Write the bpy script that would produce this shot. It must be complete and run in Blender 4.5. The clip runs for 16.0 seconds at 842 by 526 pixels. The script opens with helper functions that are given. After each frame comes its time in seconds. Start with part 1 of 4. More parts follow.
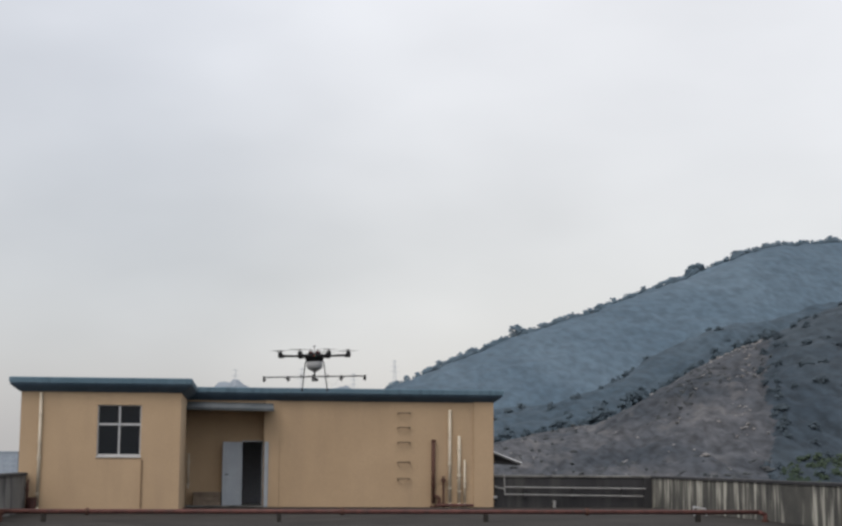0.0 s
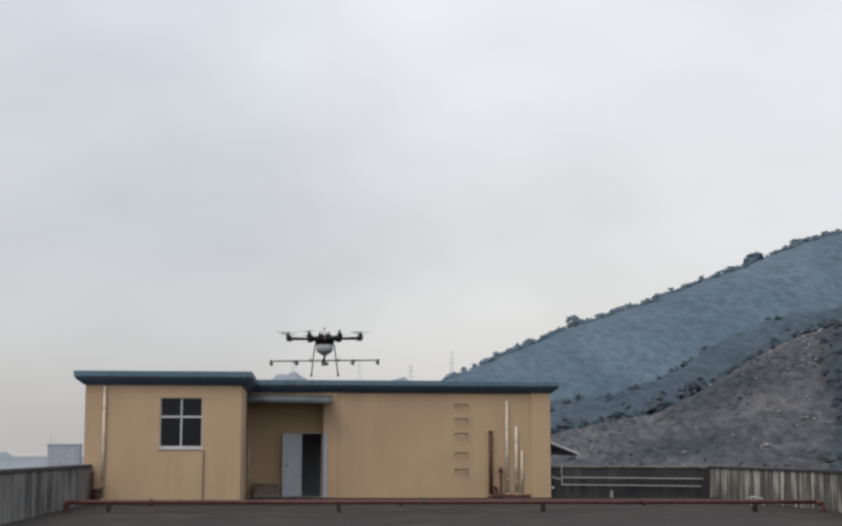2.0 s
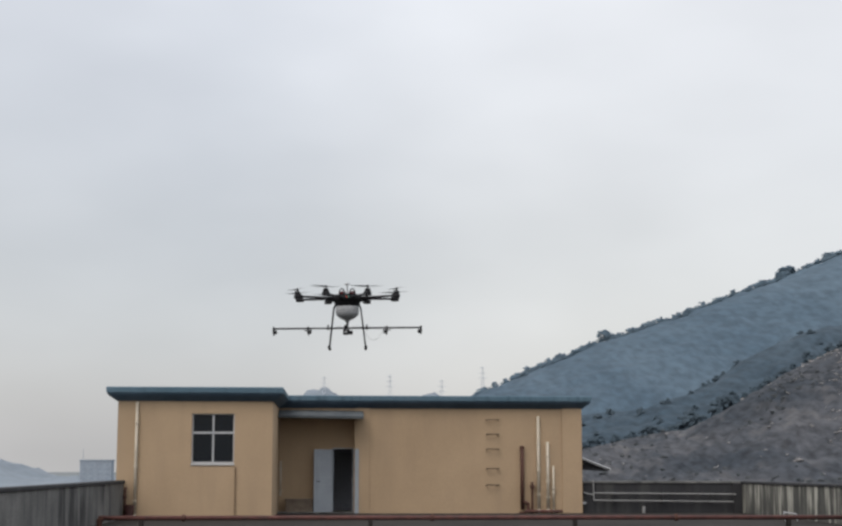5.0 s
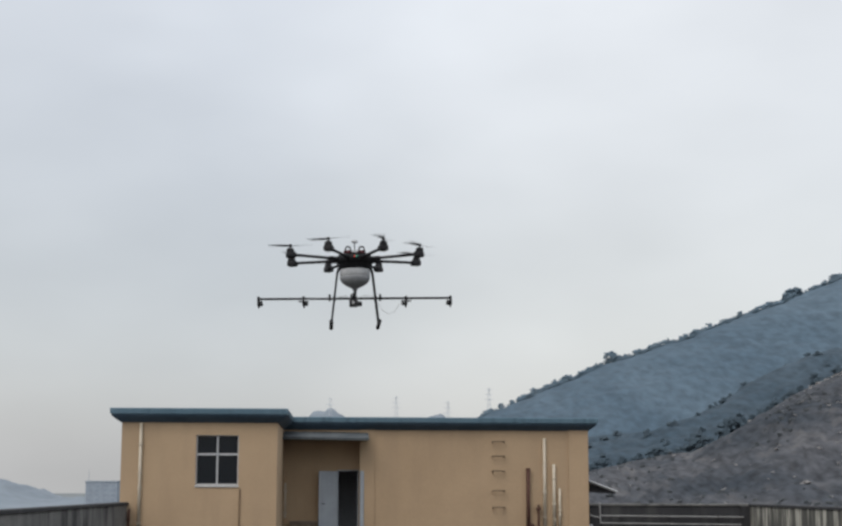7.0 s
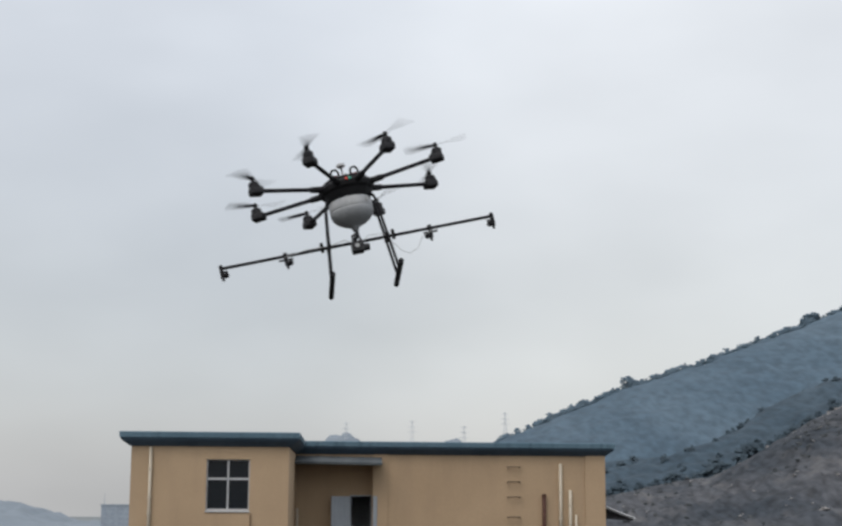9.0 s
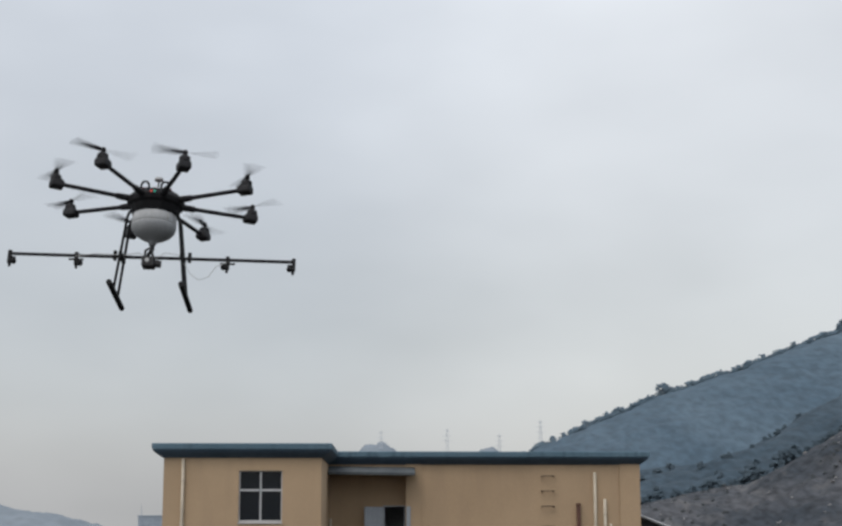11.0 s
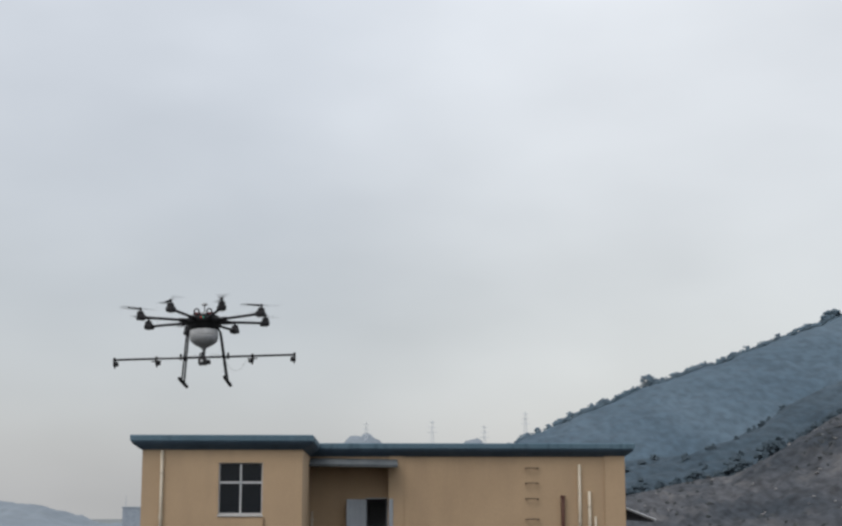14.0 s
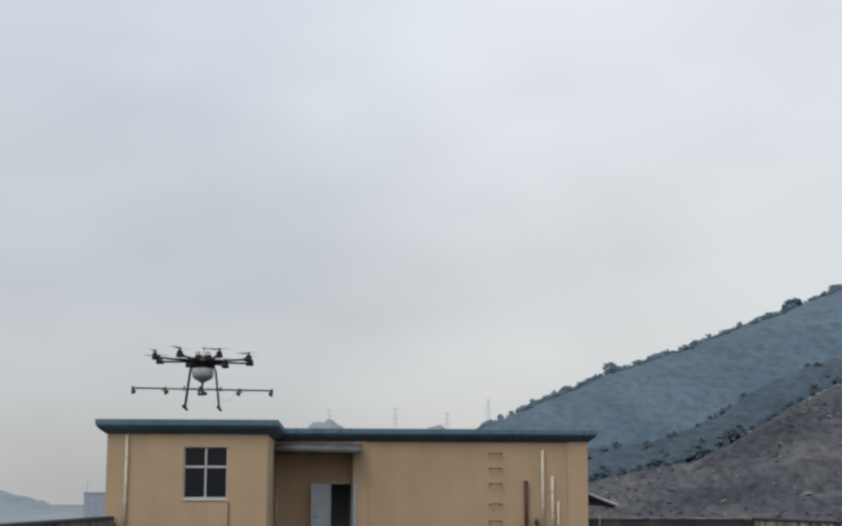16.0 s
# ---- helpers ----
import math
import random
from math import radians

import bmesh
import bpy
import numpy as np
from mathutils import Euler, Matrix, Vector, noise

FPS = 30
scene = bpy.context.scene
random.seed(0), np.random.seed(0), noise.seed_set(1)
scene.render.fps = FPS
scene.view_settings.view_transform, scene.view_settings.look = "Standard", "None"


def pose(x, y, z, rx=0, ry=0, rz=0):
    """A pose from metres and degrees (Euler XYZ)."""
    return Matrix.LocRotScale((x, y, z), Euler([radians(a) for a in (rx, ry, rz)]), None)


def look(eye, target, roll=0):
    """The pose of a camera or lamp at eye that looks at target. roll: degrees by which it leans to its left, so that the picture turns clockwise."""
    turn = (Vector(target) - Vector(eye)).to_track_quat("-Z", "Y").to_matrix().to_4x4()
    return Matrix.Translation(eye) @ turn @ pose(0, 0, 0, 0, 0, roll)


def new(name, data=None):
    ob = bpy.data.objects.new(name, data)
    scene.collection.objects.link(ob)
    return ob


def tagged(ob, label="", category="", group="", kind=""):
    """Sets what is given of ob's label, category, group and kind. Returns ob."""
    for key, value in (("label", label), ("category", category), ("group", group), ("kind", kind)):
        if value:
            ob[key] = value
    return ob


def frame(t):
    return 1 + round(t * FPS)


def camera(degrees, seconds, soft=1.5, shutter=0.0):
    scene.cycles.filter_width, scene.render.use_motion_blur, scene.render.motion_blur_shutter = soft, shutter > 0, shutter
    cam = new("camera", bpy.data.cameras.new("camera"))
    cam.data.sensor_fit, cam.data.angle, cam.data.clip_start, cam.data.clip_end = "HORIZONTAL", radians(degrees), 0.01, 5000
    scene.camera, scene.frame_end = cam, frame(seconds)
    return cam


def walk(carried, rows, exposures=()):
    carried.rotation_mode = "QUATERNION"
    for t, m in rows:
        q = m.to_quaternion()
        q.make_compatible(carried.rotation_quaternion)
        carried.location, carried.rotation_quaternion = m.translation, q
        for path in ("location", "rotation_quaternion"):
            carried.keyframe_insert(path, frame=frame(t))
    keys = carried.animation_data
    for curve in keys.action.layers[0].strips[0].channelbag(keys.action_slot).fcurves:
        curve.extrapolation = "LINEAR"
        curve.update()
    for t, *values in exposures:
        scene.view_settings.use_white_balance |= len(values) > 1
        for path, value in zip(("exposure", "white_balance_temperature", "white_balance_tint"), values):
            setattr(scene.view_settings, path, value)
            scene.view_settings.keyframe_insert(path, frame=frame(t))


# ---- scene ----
# Octocopter sprayer in flight over a rooftop, in front of a rooftop room and wooded hills.
# The deck of the roof is z = 0; y runs away from the camera.
cam = camera(32.0, 16.0, soft=2.7, shutter=0.5)
PATH = [
    (0.0, 0.031, 0.306, 1.461, -6.785, 7.671, 0.316),
    (0.5, 0.010, 0.120, 1.464, -6.164, 7.557, 0.238),
    (1.0, 0.005, 0.039, 1.457, -5.582, 7.470, 0.153),
    (1.5, 0.000, 0.000, 1.448, -4.996, 7.398, 0.120),
    (2.0, -0.001, -0.078, 1.450, -4.572, 7.330, 0.118),
    (2.5, -0.014, -0.103, 1.435, -4.230, 7.320, 0.114),
    (3.0, -0.037, -0.156, 1.438, -3.959, 7.328, 0.153),
    (3.5, -0.011, -0.164, 1.456, -3.723, 7.407, 0.158),
    (4.0, -0.021, -0.147, 1.454, -3.567, 7.555, 0.121),
    (6.5, 0.015, -0.034, 1.467, -3.201, 8.526, 0.094),
    (7.0, 0.024, 0.067, 1.471, -3.124, 8.744, 0.152),
    (7.5, 0.046, 0.104, 1.479, -3.013, 8.994, 0.196),
    (8.0, 0.088, 0.334, 1.493, -2.847, 9.227, 0.277),
    (8.5, 0.115, 0.561, 1.522, -2.632, 9.430, 0.456),
    (9.0, 0.115, 0.701, 1.507, -2.473, 9.681, 0.386),
    (9.5, 0.129, 0.748, 1.541, -2.142, 9.816, 0.319),
    (10.0, 0.159, 0.799, 1.535, -1.465, 10.028, 0.321),
    (12.5, 0.243, 1.029, 1.567, -1.070, 9.931, -0.091),
    (13.0, 0.261, 1.141, 1.574, -1.253, 9.861, -0.081),
    (13.5, 0.249, 1.264, 1.576, -1.503, 9.773, -0.051),
    (14.0, 0.282, 1.438, 1.579, -1.729, 9.689, -0.011),
    (14.5, 0.296, 1.594, 1.585, -1.912, 9.644, 0.079),
    (15.0, 0.308, 1.678, 1.587, -2.159, 9.601, 0.170),
    (15.5, 0.272, 1.483, 1.560, -2.583, 9.439, 0.158),
    (16.0, 0.225, 1.244, 1.537, -3.151, 9.168, 0.134),
]
# the octocopter: seconds, place of its hub, turn about x, y and z
FLIGHT = [
    (0.0, 1.430, 30.51, 3.578, 1.9, -1.4, -2.7),
    (0.5, 0.882, 30.64, 3.582, -3.1, 6.4, -4.2),
    (1.0, 0.630, 30.21, 3.589, -3.4, 2.1, -3.7),
    (1.5, 0.482, 29.35, 3.606, -0.8, 0.3, -2.0),
    (2.0, 0.404, 28.46, 3.620, 0.8, -0.9, -0.7),
    (2.5, 0.353, 27.64, 3.657, 0.3, -1.2, -0.5),
    (3.0, 0.295, 26.52, 3.687, 0.0, -1.6, -0.8),
    (3.5, 0.262, 25.08, 3.715, 0.7, -1.5, -0.6),
    (4.0, 0.220, 23.52, 3.759, 1.6, -0.9, -1.1),
    (6.5, 0.147, 17.04, 3.907, 0.8, -0.8, -0.6),
    (7.0, 0.164, 15.90, 3.936, -0.9, -1.0, 0.5),
    (7.5, 0.194, 14.37, 3.945, -0.7, -1.5, 1.2),
    (8.0, 0.228, 13.38, 3.959, -1.7, -1.5, 2.1),
    (8.5, 0.228, 12.37, 3.967, -11.7, -4.2, 3.1),
    (9.0, 0.016, 11.62, 3.935, -8.2, -12.7, 3.5),
    (9.5, -0.376, 11.20, 3.945, -5.5, -6.2, 2.1),
    (10.0, -1.014, 10.77, 3.893, -10.2, 7.5, 0.2),
    (10.2, -1.195, 10.82, 3.890, -12.3, 6.0, 0.5),
    (12.5, -1.712, 14.59, 3.893, -4.5, -0.6, 0.6),
    (13.0, -1.727, 15.70, 3.885, -4.8, -1.0, 0.4),
    (13.5, -1.752, 16.96, 3.846, -5.3, -0.7, -0.5),
    (14.0, -1.737, 18.52, 3.794, -3.9, -1.8, -0.7),
    (14.5, -1.729, 19.68, 3.746, -3.4, -2.0, -1.2),
    (15.0, -1.736, 21.13, 3.696, -3.3, -0.9, -0.1),
    (15.5, -1.770, 22.12, 3.631, -2.9, -0.6, 0.4),
    (16.0, -1.838, 23.53, 3.596, -1.2, 0.8, 0.4),
]
walk(cam, [(t, pose(x, y, z, 90 + pitch, 0, yaw) @ pose(0, 0, 0, 0, 0, roll))
           for t, x, y, z, yaw, pitch, roll in PATH], [(0.0, 0.0, 6620, 12.0), (4.0, 0.0, 6600, 12.0), (6.5, -0.03, 6480, 10.0), (8.5, -0.05, 6480, 10.0), (9.3, -0.07, 6450, 10.0), (10.0, -0.17, 6430, 9.8), (12.5, -0.11, 6440, 9.8), (16.0, -0.11, 6460, 10.0)])


# ---- sky and light ----
def make_sky():
    world = bpy.data.worlds.new("overcast_sky")
    scene.world = world
    world.use_nodes = True
    nt = world.node_tree
    nt.nodes.clear()
    n = nt.nodes.new
    out, add = n("ShaderNodeOutputWorld"), n("ShaderNodeAddShader")
    sky, sky_bg, cloud_bg = n("ShaderNodeTexSky"), n("ShaderNodeBackground"), n("ShaderNodeBackground")
    sky.sky_type, sky.sun_disc = "NISHITA", False
    sky.sun_elevation, sky.sun_rotation = radians(52), radians(215)
    sky.dust_density = 4.0
    sky_bg.inputs["Strength"].default_value = 0.05
    nt.links.new(sky.outputs[0], sky_bg.inputs[0])
    co, sep = n("ShaderNodeTexCoord"), n("ShaderNodeSeparateXYZ")
    nt.links.new(co.outputs["Generated"], sep.inputs[0])
    ramp = n("ShaderNodeValToRGB")
    el = ramp.color_ramp.elements
    el[0].position, el[0].color = 0.0, (0.465, 0.467, 0.468, 1)
    el[1].position, el[1].color = 1.0, (1.15, 1.18, 1.2, 1)
    for p, c in ((0.08, (0.465, 0.472, 0.480, 1)), (0.17, (0.512, 0.518, 0.518, 1)), (0.32, (0.632, 0.645, 0.653, 1)), (0.6, (0.95, 0.98, 1.0, 1))):
        el.new(p).color = c
    nt.links.new(sep.outputs["Z"], ramp.inputs[0])
    prev = ramp.outputs[0]
    for scale, detail, z_stretch, lo, hi, rough in ((4.2, 2.5, 2.0, 0.89, 1.11, 0.42), (13.0, 3, 2.2, 0.98, 1.02, 0.45)):
        mp, tex, rng, mul = n("ShaderNodeMapping"), n("ShaderNodeTexNoise"), n("ShaderNodeMapRange"), n("ShaderNodeMix")
        mp.inputs["Scale"].default_value = (1, 1, z_stretch)
        mp.inputs["Location"].default_value = (0.35, 0.1, 0.62)
        mp.inputs["Rotation"].default_value = (0.0, radians(14), 0.0)
        tex.inputs["Scale"].default_value, tex.inputs["Detail"].default_value, tex.inputs["Roughness"].default_value = scale, detail, rough
        rng.inputs["From Min"].default_value, rng.inputs["From Max"].default_value = 0.3, 0.7
        rng.inputs["To Min"].default_value, rng.inputs["To Max"].default_value = lo, hi
        mul.data_type, mul.blend_type = "RGBA", "MULTIPLY"
        mul.inputs["Factor"].default_value = 1.0
        nt.links.new(co.outputs["Generated"], mp.inputs[0])
        nt.links.new(mp.outputs[0], tex.inputs["Vector"])
        nt.links.new(tex.outputs["Fac"], rng.inputs["Value"])
        nt.links.new(prev, mul.inputs["A"])
        nt.links.new(rng.outputs[0], mul.inputs["B"])
        prev = mul.outputs["Result"]
    # thinner cloud towards the hidden sun, low over the hills
    dot, rng, glow = n("ShaderNodeVectorMath"), n("ShaderNodeMapRange"), n("ShaderNodeMix")
    dot.operation = "DOT_PRODUCT"
    dot.inputs[1].default_value = Vector((0.34, 1.0, 0.20)).normalized()
    rng.interpolation_type = "SMOOTHSTEP"
    for k, q in (("From Min", math.cos(radians(24))), ("From Max", 1.0), ("To Min", 0.0), ("To Max", 1.0)):
        rng.inputs[k].default_value = q
    glow.data_type, glow.blend_type = "RGBA", "ADD"
    glow.inputs["B"].default_value = (0.13, 0.117, 0.092, 1)
    nt.links.new(co.outputs["Generated"], dot.inputs[0])
    nt.links.new(dot.outputs["Value"], rng.inputs["Value"])
    nt.links.new(rng.outputs[0], glow.inputs["Factor"])
    nt.links.new(prev, glow.inputs["A"])
    nt.links.new(glow.outputs["Result"], cloud_bg.inputs[0])
    nt.links.new(sky_bg.outputs[0], add.inputs[0])
    nt.links.new(cloud_bg.outputs[0], add.inputs[1])
    nt.links.new(add.outputs[0], out.inputs[0])


make_sky()
sun = new("sun", bpy.data.lights.new("sun", "SUN"))
sun.data.energy, sun.data.angle, sun.data.color = 0.9, radians(35), (1.0, 0.96, 0.9)
sun.matrix_world = look((-30, -45, 70), (0, 0, 0))


# ---- materials ----
def mat(name, a, b, rough=0.8, scale=1.5, fine=40.0, bump=0.15, metal=0.0, spec=0.5, streak=None, amount=0.5, streak_scale=5.0, depth=0.01, stretch=0.12, grit=0.13, cut=(0.5, 0.66), gaps=0.15, flat=1.0):
    """A surface of two colours mixed in patches, with fine grain and relief, and streaks that run down it."""
    m = bpy.data.materials.new(name)
    m.use_nodes = True
    nt = m.node_tree
    n, link = nt.nodes.new, nt.links.new
    bsdf = nt.nodes["Principled BSDF"]
    co = n("ShaderNodeTexCoord")

    def noise_of(s, detail, zs=1.0):
        mp, tex = n("ShaderNodeMapping"), n("ShaderNodeTexNoise")
        mp.inputs["Scale"].default_value = (1, flat, zs)
        tex.inputs["Scale"].default_value, tex.inputs["Detail"].default_value = s, detail
        link(co.outputs["Object"], mp.inputs[0])
        link(mp.outputs[0], tex.inputs["Vector"])
        return tex.outputs["Fac"]

    def mixed(kind, fac, x, y):
        mx = n("ShaderNodeMix")
        mx.data_type, mx.blend_type = "RGBA", kind
        for slot, v in (("Factor", fac), ("A", x), ("B", y)):
            if isinstance(v, (float, tuple)):
                mx.inputs[slot].default_value = v if isinstance(v, float) else (*v, 1)
            else:
                link(v, mx.inputs[slot])
        return mx.outputs["Result"]

    def ranged(v, lo, hi, t0, t1):
        r = n("ShaderNodeMapRange")
        for k, q in (("From Min", lo), ("From Max", hi), ("To Min", t0), ("To Max", t1)):
            r.inputs[k].default_value = q
        link(v, r.inputs["Value"])
        return r.outputs[0]

    grain = noise_of(fine, 4)
    col = mixed("MIX", ranged(noise_of(scale, 6), 0.32, 0.68, 0.0, 1.0), a, b)
    col = mixed("MULTIPLY", 1.0, col, ranged(grain, 0.3, 0.7, 1.0 - grit, 1.0 + grit))
    if streak:
        patch = ranged(noise_of(streak_scale * 0.22, 3, 0.6), 0.36, 0.62, gaps, 1.0)
        mul = n("ShaderNodeMath")
        mul.operation = "MULTIPLY"
        link(ranged(noise_of(streak_scale, 6, stretch), cut[0], cut[1], 0.0, amount), mul.inputs[0])
        link(patch, mul.inputs[1])
        run = mul.outputs[0]
        col = mixed("MIX", run, col, streak)
    link(col, bsdf.inputs["Base Color"])
    link(ranged(grain, 0.3, 0.7, max(rough - 0.1, 0.02), min(rough + 0.1, 1.0)), bsdf.inputs["Roughness"])
    bsdf.inputs["Metallic"].default_value = metal
    bsdf.inputs["Specular IOR Level"].default_value = spec
    if bump:
        bp = n("ShaderNodeBump")
        bp.inputs["Strength"].default_value, bp.inputs["Distance"].default_value = bump, depth
        link(grain, bp.inputs["Height"])
        link(bp.outputs[0], bsdf.inputs["Normal"])
    return m


def glass_mat(name, tint):
    m = bpy.data.materials.new(name)
    m.use_nodes = True
    b = m.node_tree.nodes["Principled BSDF"]
    b.inputs["Base Color"].default_value = (*tint, 1)
    b.inputs["Roughness"].default_value = 0.06
    b.inputs["Transmission Weight"].default_value = 0.85
    b.inputs["IOR"].default_value = 1.3
    return m


def glow_mat(name, col, power):
    m = mat(name, col, col, 0.3, bump=0)
    b = m.node_tree.nodes["Principled BSDF"]
    b.inputs["Emission Color"].default_value = (*col, 1)
    b.inputs["Emission Strength"].default_value = power
    return m


